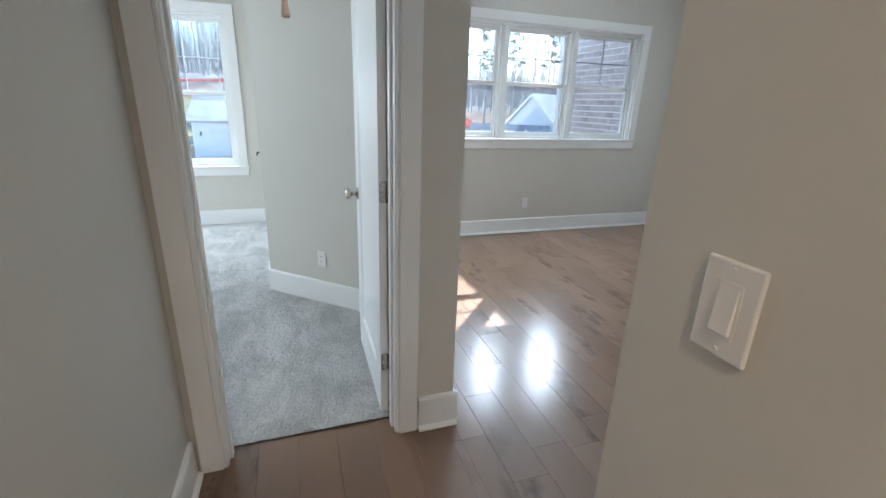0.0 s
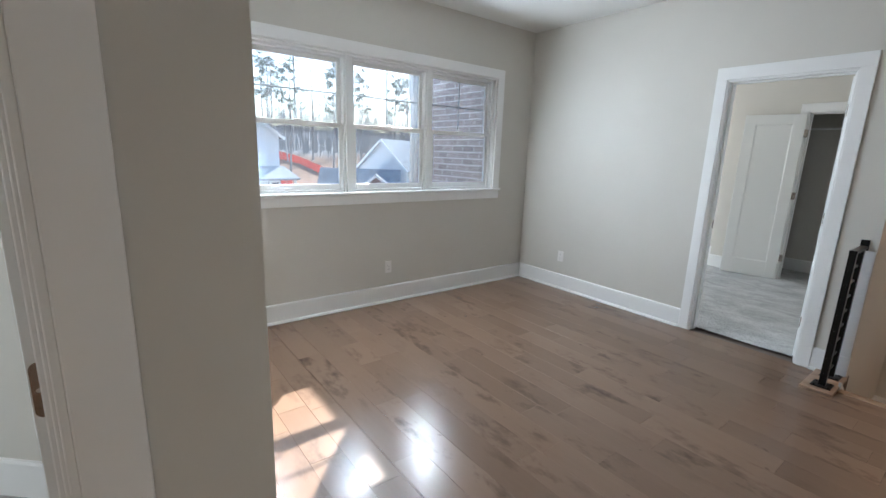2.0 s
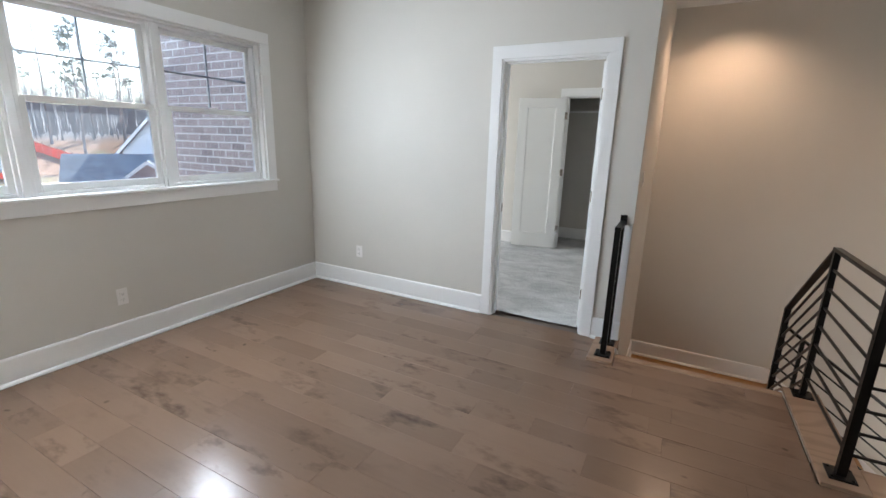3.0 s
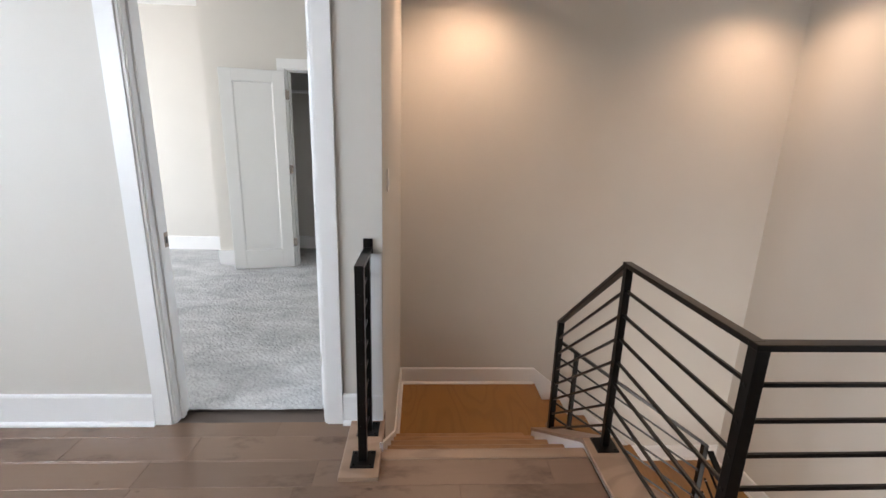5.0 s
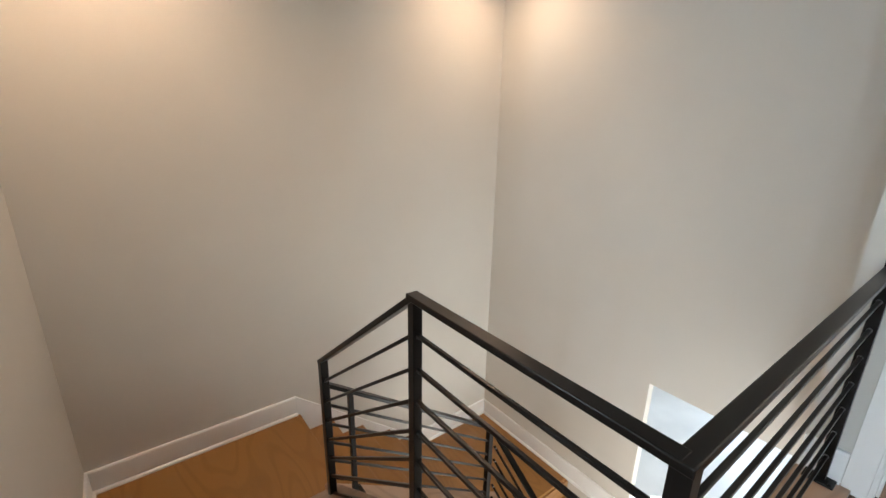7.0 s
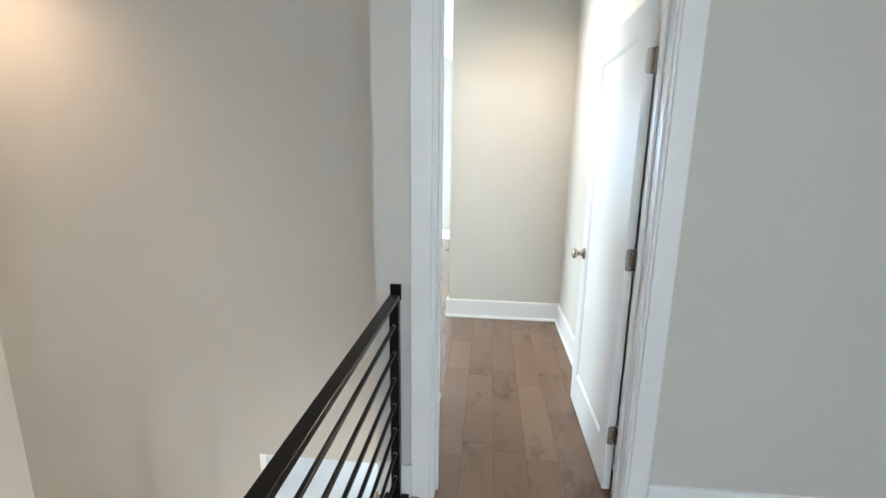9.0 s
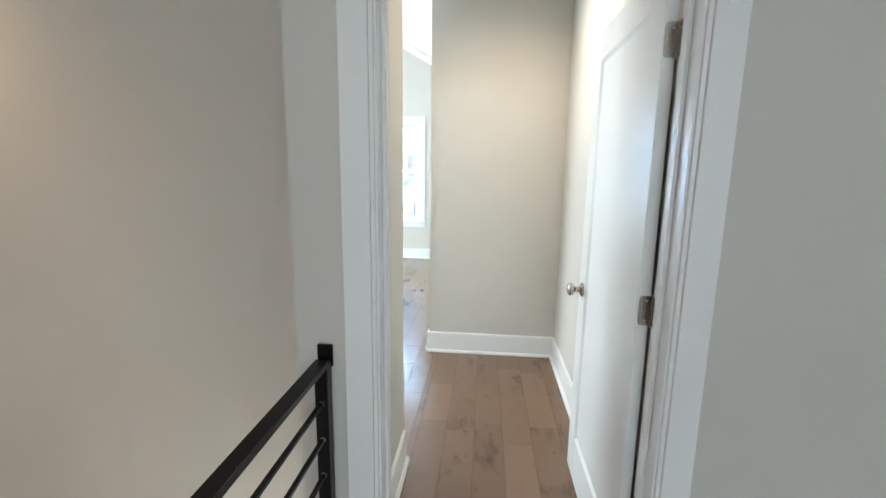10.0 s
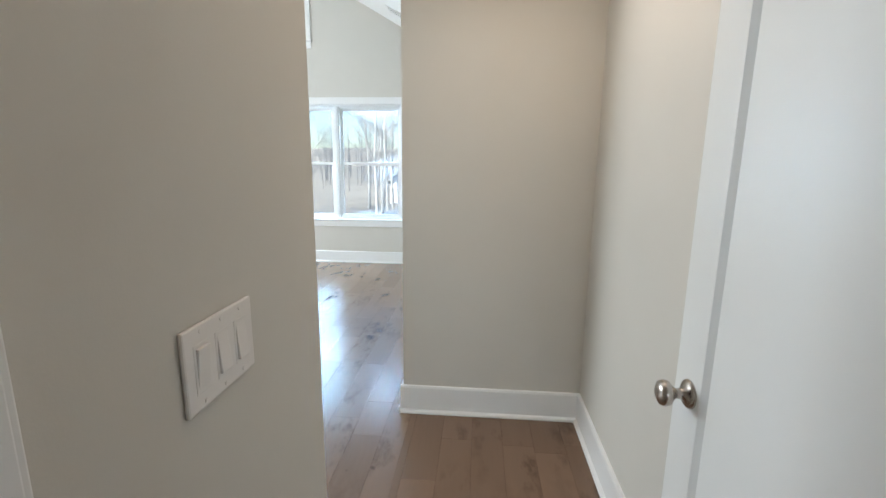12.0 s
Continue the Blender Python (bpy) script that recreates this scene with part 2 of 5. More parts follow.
def ground_material():
    m = material("red_clay", (0.42, 0.22, 0.14), 0.95, spec=0.1)
    v = coords(m)
    col = ramp(m, noise_tex(m, v, 0.09, 5, 0.6), (0.35, (0.19, 0.18, 0.10)), (0.5, (0.29, 0.155, 0.10)), (0.7, (0.34, 0.21, 0.14)))
    col = mix(m, ramp(m, noise_tex(m, v, 1.1, 5, 0.7), (0.4, (0, 0, 0)), (0.7, (0.5, 0.5, 0.5))), col, (0.19, 0.14, 0.09))
    sep = m.node_tree.nodes.new("ShaderNodeSeparateXYZ")
    link(m, v, sep.inputs[0])
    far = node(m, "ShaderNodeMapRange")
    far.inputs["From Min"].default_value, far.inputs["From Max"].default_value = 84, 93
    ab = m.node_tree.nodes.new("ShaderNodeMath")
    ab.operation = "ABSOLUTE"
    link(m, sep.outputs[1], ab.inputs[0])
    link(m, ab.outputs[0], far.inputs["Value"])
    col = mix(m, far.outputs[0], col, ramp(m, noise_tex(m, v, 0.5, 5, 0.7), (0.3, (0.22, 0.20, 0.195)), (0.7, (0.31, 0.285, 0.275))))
    # dry grass on the western bank
    sides = []
    for out, lo_, hi_ in ((1, 60, 64), (1, 77, 74), (0, 8, 3)):
        r = node(m, "ShaderNodeMapRange")
        r.inputs["From Min"].default_value, r.inputs["From Max"].default_value = lo_, hi_
        link(m, sep.outputs[out], r.inputs["Value"])
        sides.append(r.outputs[0])
    bank = mix(m, 1.0, mix(m, 1.0, sides[0], sides[1], "MULTIPLY"), sides[2], "MULTIPLY")
    col = mix(m, bank, col, ramp(m, noise_tex(m, v, 0.7, 6, 0.7), (0.32, (0.12, 0.115, 0.06)), (0.5, (0.20, 0.20, 0.09)), (0.68, (0.30, 0.27, 0.13))))
    back = node(m, "ShaderNodeMapRange")
    back.inputs["From Min"].default_value, back.inputs["From Max"].default_value = -9, -14
    link(m, sep.outputs[1], back.inputs["Value"])
    col = mix(m, back.outputs[0], col, ramp(m, noise_tex(m, v, 2.5, 5, 0.7), (0.3, (0.24, 0.21, 0.18)), (0.7, (0.38, 0.34, 0.29))))
    link(m, col, bsdf(m).inputs["Base Color"])
    bump(m, noise_tex(m, v, 0.8, 5), 0.6, 0.3)
    return m


CLAY = ground_material()
LEAFLITTER = painted("leaf_litter", (0.24, 0.18, 0.12), 0.95, 0.3, 2, 0.4)


def glass_material():
    m = bpy.data.materials.new("window_glass")
    m.use_nodes = True
    nt = m.node_tree
    nt.nodes.remove(nt.nodes["Principled BSDF"])
    clear = nt.nodes.new("ShaderNodeBsdfTransparent")
    clear.inputs[0].default_value = (0.74, 0.79, 0.825, 1)
    gloss = nt.nodes.new("ShaderNodeBsdfGlossy")
    gloss.inputs["Roughness"].default_value = 0.02
    fres = nt.nodes.new("ShaderNodeFresnel")
    fres.inputs[0].default_value = 1.45
    mx = nt.nodes.new("ShaderNodeMixShader")
    nt.links.new(fres.outputs[0], mx.inputs[0])
    nt.links.new(clear.outputs[0], mx.inputs[1])
    nt.links.new(gloss.outputs[0], mx.inputs[2])
    # glare haze put into the pane: a little bluish translucency pales the view
    veil = nt.nodes.new("ShaderNodeBsdfTranslucent")
    veil.inputs[0].default_value = (0.72, 0.86, 1.0, 1)
    veiled = nt.nodes.new("ShaderNodeMixShader")
    veiled.inputs[0].default_value = 0.022
    nt.links.new(mx.outputs[0], veiled.inputs[1])
    nt.links.new(veil.outputs[0], veiled.inputs[2])
    nt.links.new(veiled.outputs[0], nt.nodes["Material Output"].inputs[0])
    return m


GLASS = glass_material()


def glow_material(name, color, strength):
    m = material(name, color, 0.5)
    b = bsdf(m)
    b.inputs["Emission Color"].default_value = (*color, 1)
    b.inputs["Emission Strength"].default_value = strength
    return m


LENS = glow_material("lamp_lens", (1.0, 0.78, 0.52), 6.0)

# ---------------------------------------------------------------- mesh helpers


def box(bm, x0, x1, y0, y1, z0, z1, bevel=0.0, m=None):
    """A box between two corners, with rounded edges if asked for."""
    r = bmesh.ops.create_cube(bm, size=1.0)
    vs = r["verts"]
    for v in vs:
        v.co = Vector(((x0 + x1) / 2 + v.co.x * (x1 - x0), (y0 + y1) / 2 + v.co.y * (y1 - y0), (z0 + z1) / 2 + v.co.z * (z1 - z0)))
    if bevel:
        es = list({e for v in vs for e in v.link_edges})
        r = bmesh.ops.bevel(bm, geom=es, offset=bevel, segments=2, affect="EDGES", profile=0.5)
        vs = list({v for f in r["faces"] for v in f.verts} | {v for v in vs if v.is_valid})
    if m is not None:
        bmesh.ops.transform(bm, matrix=m, verts=vs)
    return vs


def tube(bm, a, b, r0, r1=None, seg=10):
    """A round bar from a to b."""
    a, b = Vector(a), Vector(b)
    r1 = r0 if r1 is None else r1
    d = b - a
    t = Matrix.Translation((a + b) / 2) @ d.to_track_quat("Z", "Y").to_matrix().to_4x4()
    return bmesh.ops.create_cone(bm, cap_ends=True, segments=seg, radius1=r0, radius2=r1, depth=d.length, matrix=t)["verts"]


def bar(bm, a, b, w, h, bevel=0.0):
    """A flat bar of width w and height h from a to b; its height stays upright."""
    a, b = Vector(a), Vector(b)
    d = (b - a)
    side = Vector((0, 0, 1)).cross(d)
    side = side.normalized() if side.length > 1e-6 else Vector((1, 0, 0))
    up = d.cross(side).normalized()
    m = Matrix((side, d.normalized(), up)).transposed().to_4x4()
    m.translation = (a + b) / 2
    return box(bm, -w / 2, w / 2, -d.length / 2, d.length / 2, -h / 2, h / 2, bevel, m)


def lathe(bm, profile, m, seg=20):
    """Turns (radius, height) pairs round the z axis."""
    rings = []
    for r, z in profile:
        rings.append([bm.verts.new(m @ Vector((r * math.cos(2 * math.pi * k / seg), r * math.sin(2 * math.pi * k / seg), z))) for k in range(seg)])
    for p, q in zip(rings, rings[1:]):
        for k in range(seg):
            bm.faces.new((p[k], p[(k + 1) % seg], q[(k + 1) % seg], q[k]))
    bm.faces.new(rings[0][::-1])
    bm.faces.new(rings[-1])


def extrude_profile(bm, profile, a, b, side):
    """Sweeps a closed (out, up) profile from a to b; side is the way that out points."""
    a, b, side = Vector(a), Vector(b), Vector(side)
    p = [bm.verts.new(a + side * o + Vector((0, 0, u))) for o, u in profile]
    q = [bm.verts.new(b + side * o + Vector((0, 0, u))) for o, u in profile]
    n = len(profile)
    for k in range(n):
        bm.faces.new((p[k], p[(k + 1) % n], q[(k + 1) % n], q[k]))
    bm.faces.new(p[::-1])
    bm.faces.new(q)


def part(name, bm, mat, parent=None, label="", smooth=False):
    bmesh.ops.recalc_face_normals(bm, faces=bm.faces)
    me = bpy.data.meshes.new(name)
    bm.to_mesh(me)
    bm.free()
    me.materials.append(mat)
    if smooth:
        for p in me.polygons:
            p.use_smooth = True
    ob = new(name, me)
    if parent is not None:
        ob.parent = parent
    if label:
        ob["label"] = label
    return ob


def block(name, mat, parent, x0, x1, y0, y1, z0, z1, bevel=0.002, label="", m=None):
    bm = bmesh.new()
    box(bm, x0, x1, y0, y1, z0, z1, bevel, m)
    return part(name, bm, mat, parent, label)


def thing(name, label, category, group="", kind="", m=None):
    ob = tagged(new(name), label, category, group, kind)
    if m is not None:
        ob.matrix_world = m
    return ob


def wall(name, along, p0, p1, a0, a1, z0=0.0, z1=CEIL, openings=(), mat=None, label=""):
    """A wall p0..p1 thick that runs from a0 to a1 along x or y, with openings (b0, b1, zb, zt) through it."""
    bm = bmesh.new()

    def put(u0, u1, w0, w1):
        if u1 - u0 < 1e-4 or w1 - w0 < 1e-4:
            return
        if along == "x":
            box(bm, u0, u1, p0, p1, w0, w1)
        else:
            box(bm, p0, p1, u0, u1, w0, w1)
    at = a0
    for b0, b1, zb, zt in sorted(openings):
        put(at, b0, z0, z1)
        put(b0, b1, z0, zb)
        put(b0, b1, zt, z1)
        at = b1
    put(at, a1, z0, z1)
    ob = part(name, bm, mat or WALL)
    return tagged(ob, label or "warm light grey painted drywall wall", "wall", kind="structure")


BASE = [(0, 0), (0.017, 0), (0.017, 0.004), (0.0165, 0.152), (0.012, 0.162), (0, 0.164)]
SHOE = [(0.017, 0.0), (0.033, 0.0), (0.033, 0.007), (0.029, 0.014), (0.022, 0.019), (0.017, 0.021)]


def baseboard(a, b, side, z=0.0, shoe=True):
    bm = bmesh.new()
    a3, b3 = (*a, z), (*b, z)
    extrude_profile(bm, BASE, a3, b3, (*side, 0))
    ob = part("baseboard", bm, TRIM)
    tagged(ob, "tall white painted wooden baseboard along the wall", "baseboard", kind="structure")
    if shoe:
        bm = bmesh.new()
        extrude_profile(bm, SHOE, a3, b3, (*side, 0))
        part("shoe_moulding", bm, TRIM, ob)
    return ob

# ---------------------------------------------------------------- plan (metres)
EX = 4.88            # loft's east wall face
NY = 5.0             # loft's north wall face
DW = 2.165            # wall with the first bedroom's door
PE, PS = 0.925, 0.985  # corner where the passage opens into the loft
PX = 1.155            # loft's west wall face
SN, SE, SS = 1.955, 6.735, -1.40      # stairwell's north, east and south faces
HY = -0.63           # wall with the hall's door
HX0, HX1 = 2.90, 3.85              # hall's side walls
SWT = 0.07          # its south wall's thickness
HE, HEX = -2.86, 3.90               # hall's end wall and where it stops
RISE, RUN, TOPX = 0.18, 0.27, 4.635  # stairs
L1, L2 = -5 * RISE, -10 * RISE      # landings
LOW = -17 * RISE                    # lower floor

WIN = (1.82, 4.34, 1.065, 2.20)     # loft window's opening x0 x1 z0 z1
BWIN = (-1.78, -0.035, 0.665, 2.185)    # bedroom's
GWIN = (4.565, 6.43, 0.632, 2.206)     # great room's
TWIN = (5.88, 7.05, 3.03, 3.75)     # and the one above it

# walls of the start passage and of the first bedroom
wall("wall_passage_west", "y", -0.03, 0.09, -1.2, DW)
wall("wall_passage_east", "y", PE, PE + 0.12, -1.2, PS)
wall("wall_passage_south", "x", -1.32, -1.2, -0.05, PE + 0.12)
wall("wall_loft_south", "x", PS - 0.12, PS, PE + 0.12, 1.9)
wall("wall_loft_southwest", "y", 1.78, 1.9, HY, PS - 0.12)
wall("wall_bedroom_door", "x", DW, DW + 0.12, -3.1, PX, openings=[(0.195, 0.905, 0.0, 2.05)])
wall("wall_loft_west", "y", PX - 0.12, PX, DW + 0.12, NY + 0.16)
wall("wall_closet", "y", 0.92, PX - 0.12, DW + 0.12, 3.40)
wall("wall_bedroom_east", "y", 0.318, 0.438, 3.94, 6.0)
wall("wall_bedroom_north", "x", 6.0, 6.16, -3.1, 0.438, openings=[BWIN])
wall("wall_bedroom_west", "y", -3.22, -3.1, DW, 6.16)
bm = bmesh.new()
dn = Vector((0.55, 0.602, 0)).normalized()
ca, cb = Vector((0.318, 3.94, 0)), Vector((0.92, 3.39, 0))
quad = [ca, cb, cb + dn * 0.11, ca + dn * 0.11]
lo = [bm.verts.new(v) for v in quad]
hi = [bm.verts.new(v + Vector((0, 0, CEIL))) for v in quad]
for k in range(4):
    bm.faces.new((lo[k], lo[(k + 1) % 4], hi[(k + 1) % 4], hi[k]))
bm.faces.new(lo[::-1]), bm.faces.new(hi)
tagged(part("wall_bedroom_diagonal", bm, WALL), "warm light grey diagonal drywall wall of the bedroom", "wall", kind="structure")

# loft
wall("wall_loft_north", "x", NY, NY + 0.16, PX, 5.0, openings=[WIN])
wall("wall_loft_east", "y", EX, EX + 0.12, SN, NY, openings=[(2.235, 3.0, 0.0, 2.05)])

# stairwell, down to the lower floor
wall("wall_stair_north", "x", SN, SN + 0.12, EX + 0.12, SE + 0.12, LOW, CEIL, label="warm beige lit drywall wall of the stairwell")
wall("wall_stair_north_low", "x", SN, SN + 0.12, 4.0, EX + 0.12, LOW, -0.3)
wall("wall_stair_east", "y", SE, SE + 0.12, SS - SWT, SN, LOW, CEIL, label="warm beige lit drywall wall of the stairwell")
wall("wall_stair_south", "x", SS - SWT, SS, HX1 + 0.15, SE, LOW, CEIL, openings=[(4.02, 5.0, LOW, -0.47)], label="warm grey drywall wall of the stairwell with a lower opening")
wall("wall_stair_west_low", "y", 3.88, 4.0, SS, SN + 0.12, LOW, -0.3, openings=[(SS + 0.02, -0.30, LOW, -0.47)])
wall("wall_foyer_north", "x", -0.30, -0.18, 2.52, 3.88, LOW, -0.3, mat=CEILING, label="white lower room wall")
wall("wall_hall_east", "y", HX1, HX1 + 0.15, SS - SWT, HY - 0.12)
wall("wall_hall_door", "x", HY - 0.12, HY, 1.78, HX1 + 0.15, openings=[(2.965, 3.775, 0.0, 2.05)])
wall("wall_hall_west", "y", HX0 - 0.12, HX0, HE - 0.12, HY - 0.12)
wall("wall_hall_end", "x", HE - 0.12, HE, HX0, HEX, z1=CEIL)
wall("wall_great_west", "y", HEX - 0.12, HEX, -6.66, HE - 0.12, z1=3.1)
wall("wall_great_south", "x", -6.82, -6.66, HEX - 0.12, 9.5, z1=2.62, openings=[GWIN], label="pale grey drywall gable wall of the great room")
wall("wall_great_gable", "x", -6.82, -6.66, HEX - 0.12, 9.5, 2.62, 5.2, openings=[TWIN], label="pale grey drywall gable wall of the great room")
wall("wall_great_east", "y", 9.4, 9.52, -6.66, SS - SWT, z1=3.2)
wall("wall_great_north", "x", SS - SWT, SS - 0.004, SE + 0.12, 9.52, z1=4.9)
wall("wall_great_header", "x", SS - 0.2, SS - 0.02, 4.0, 9.4, z0=CEIL, z1=4.9)

# second bedroom with its closet
# the north wall's opening is out of view, added only to let light in
wall("wall_bedroom2_north", "x", 6.95, 7.11, 5.0, 8.41, openings=[(5.7, 7.5, 0.7, 2.3)])
wall("wall_bedroom2_west", "y", 5.0, 5.12, NY + 0.16, 6.95)
wall("wall_bedroom2_east", "y", 8.29, 8.41, 3.95, 6.95)
wall("wall_closet_side", "x", 3.83, 3.948, 7.76, 8.54)
wall("wall_closet_front", "y", 7.64, 7.76, SN + 0.12, 3.95, openings=[(2.48, 3.15, 0.0, 2.05)])
wall("wall_closet_back", "y", 8.42, 8.54, SN + 0.12, 3.83)
wall("wall_bedroom2_south", "x", SN + 0.004, SN + 0.12, SE + 0.12, 8.54)

# lower room beyond the stairwell's opening; its unseen south opening is added for light
wall("wall_lower_west", "y", 2.4, 2.52, -6.2, -0.18, LOW, -0.32, mat=CEILING, label="white lower room wall")
wall("wall_lower_east", "y", 7.0, 7.12, -6.2, SS - SWT, LOW, -0.32, mat=CEILING, label="white lower room wall")
wall("wall_lower_south", "x", -6.32, -6.2, 2.4, 7.12, LOW, -0.32, openings=[(3.4, 5.8, -2.4, -0.8)], mat=CEILING, label="white lower room wall")


def slab(name, rects, z0, z1, mat, label, category):
    bm = bmesh.new()
    for x0, x1, y0, y1 in rects:
        box(bm, x0, x1, y0, y1, z0, z1)
    return tagged(part(name, bm, mat), label, category, kind="structure")


# ceilings
slab("ceiling", [(-0.05, 1.9, -1.32, 2.285), (1.9, 4.0, HY, 2.285), (PX - 0.12, 5.0, 2.285, NY + 0.16), (4.0, EX + 0.12, SS - SWT, 2.285),
                 (EX + 0.12, SE + 0.12, SS - SWT, SN + 0.12), (HX0 - 0.12, 4.0, HE - 0.12, HY)], CEIL, CEIL + 0.1, CEILING, "flat white painted ceiling", "ceiling")
slab("ceiling_bedroom", [(-3.22, PX - 0.12, 2.285, 6.16)], CEIL, CEIL + 0.1, CEILING, "flat white painted bedroom ceiling", "ceiling")
slab("ceiling_bedroom2", [(5.0, 8.54, SN + 0.12, 7.11)], CEIL, CEIL + 0.1, CEILING, "flat white painted bedroom ceiling", "ceiling")
slab("ceiling_lower", [(2.4, 7.12, -6.32, SS - SWT)], -0.32, -0.24, CEILING, "white ceiling of the lower room", "ceiling")
slab("floor_lower", [(2.4, 7.12, -6.32, SN + 0.12)], LOW - 0.1, LOW, MARBLE, "pale stone-look floor of the lower storey", "floor")
bm = bmesh.new()
for sx0, sz0, sx1, sz1 in ((3.73, 2.70, 6.65, 4.36), (9.52, 2.73, 6.65, 4.36)):
    vs = [bm.verts.new(p) for p in ((sx0, -6.82, sz0), (sx1, -6.82, sz1), (sx1, SS - SWT, sz1), (sx0, SS - SWT, sz0))]
    us = [bm.verts.new(v.co + Vector((0, 0, 0.1))) for v in vs]
    for k in range(4):
        bm.faces.new((vs[k], vs[(k + 1) % 4], us[(k + 1) % 4], us[k]))
    bm.faces.new(vs), bm.faces.new(us[::-1])
tagged(part("ceiling_great", bm, CEILING), "sloping white vaulted ceiling of the great room", "ceiling", kind="structure")

# floor structure
floor = slab("floor", [(-0.05, 1.9, -1.32, DW + 0.1), (1.9, 3.99, HY - 0.12, DW + 0.1), (PX - 0.12, 5.0, DW + 0.1, NY + 0.16), (3.99, 4.62, 0.96, DW + 0.1),
                       (4.62, 5.0, SN, DW + 0.1), (HX0 - 0.12, 3.99, HE - 0.12, HY - 0.12), (3.99, 9.52, HE - 0.12, SS - SWT), (HEX - 0.12, 9.52, -6.82, HE - 0.12)], -0.30, -0.012, SUBFLOOR,
             "grey-brown wide plank hardwood floor, satin finish", "floor")


# carpets: a pile of small tufts
def carpet(name, x0, x1, y0, y1, step, label):
    nx, ny = int((x1 - x0) / step) + 1, int((y1 - y0) / step) + 1
    gx, gy = np.meshgrid(np.linspace(x0, x1, nx), np.linspace(y0, y1, ny), indexing="ij")
    rng = np.random.RandomState(7)
    z = 0.004 + rng.rand(nx, ny) * 0.006 + 0.003 * np.sin(gx * 9 + 2 * np.sin(gy * 5)) * np.sin(gy * 7)
    jx, jy = (rng.rand(nx, ny) - 0.5) * step * 0.5, (rng.rand(nx, ny) - 0.5) * step * 0.5
    jx[[0, -1]], jy[:, [0, -1]] = 0, 0
    verts = np.stack([gx + jx, gy + jy, z], -1).reshape(-1, 3)
    idx = np.arange(nx * ny).reshape(nx, ny)
    faces = np.stack([idx[:-1, :-1], idx[1:, :-1], idx[1:, 1:], idx[:-1, 1:]], -1).reshape(-1, 4)
    me = bpy.data.meshes.new(name)
    me.from_pydata(verts.tolist(), [], faces.tolist())
    me.materials.append(CARPET)
    return tagged(new(name, me), label, "carpet", kind="structure")


carpet("carpet_bedroom", -0.9, 0.94, DW + 0.10, 4.4, 0.0085, "thick grey cut-pile bedroom carpet with vacuum marks")
carpet("carpet_bedroom_far", -3.1, 0.43, 4.4, 6.0, 0.026, "thick grey cut-pile bedroom carpet with vacuum marks")
carpet("carpet_bedroom_side", -3.1, -0.9, DW + 0.12, 4.4, 0.05, "thick grey cut-pile bedroom carpet")
carpet("carpet_bedroom2", EX + 0.10, 8.42, SN + 0.12, 5.6, 0.014, "light grey cut-pile bedroom carpet")
carpet("carpet_bedroom2_far", 5.0, 8.29, 5.6, 6.95, 0.05, "light grey cut-pile bedroom carpet")
slab("floor_bedroom", [(-3.22, PX - 0.12, DW + 0.1, 6.16)], -0.3, -0.01, SUBFLOOR, "bedroom floor under the carpet", "floor")
slab("floor_bedroom2", [(5.0, 8.54, SN + 0.12, 7.11)], -0.3, -0.01, SUBFLOOR, "bedroom floor under the carpet", "floor")

# ---------------------------------------------------------------- baseboards
for a, b, s in (((0.09, -1.2), (0.09, DW - 0.02), (1, 0)), ((PE, -1.2), (PE, PS), (-1, 0)),
                ((PE - 0.017, PS), (1.9, PS), (0, 1)),
                ((0.99, DW), (PX + 0.017, DW), (0, -1)), ((PX, DW), (PX, NY), (1, 0)),
                ((PX, NY), (EX, NY), (0, -1)), ((EX, 3.08), (EX, NY), (-1, 0)), ((EX, SN), (EX, 2.155), (-1, 0)),
                ((1.9, HY), (2.885, HY), (0, 1)), ((1.9, HY), (1.9, PS - 0.12), (1, 0)), ((3.855, HY), (HX1 + 0.15, HY), (0, 1)),
                ((HX1, SS - SWT), (HX1, HY - 0.12), (-1, 0)), ((HX0, HE), (HX0, HY - 0.12), (1, 0)),
                ((HX0, HE), (HEX + 0.017, HE), (0, 1)), ((HEX, -6.66), (HEX, HE), (1, 0)), ((HEX, -6.66), (9.4, -6.66), (0, 1)),
                ((HX1, SS - SWT), (9.4, SS - SWT), (0, -1))):
    baseboard(a, b, s)
for a, b, s in (((0.318, 3.94), (0.318, 6.0), (-1, 0)), ((-3.1, 6.0), (0.318, 6.0), (0, -1)), ((0.92, DW + 0.12), (0.92, 3.39), (-1, 0)),
                ((0.318, 3.94), (0.92, 3.39), (-dn.x, -dn.y)),
                ((8.29, 3.95), (8.29, 6.95), (-1, 0)), ((7.64, 3.95), (8.29, 3.95), (0, 1)), ((7.64, 3.24), (7.64, 3.967), (-1, 0)), ((7.64, SN + 0.12), (7.64, 2.40), (-1, 0)),
                ((8.42, SN + 0.12), (8.42, 3.83), (-1, 0)), ((7.76, 3.83), (8.42, 3.83), (0, -1))):
    baseboard(a, b, s, 0.006, False)
# landings
baseboard((SE, 0.65), (SE, SN), (-1, 0), L1)
baseboard((5.75, SN), (SE, SN), (0, -1), L1)
baseboard((SE, SS), (SE, -0.43), (-1, 0), L2)
baseboard((5.03, SS), (SE, SS), (0, 1), L2)


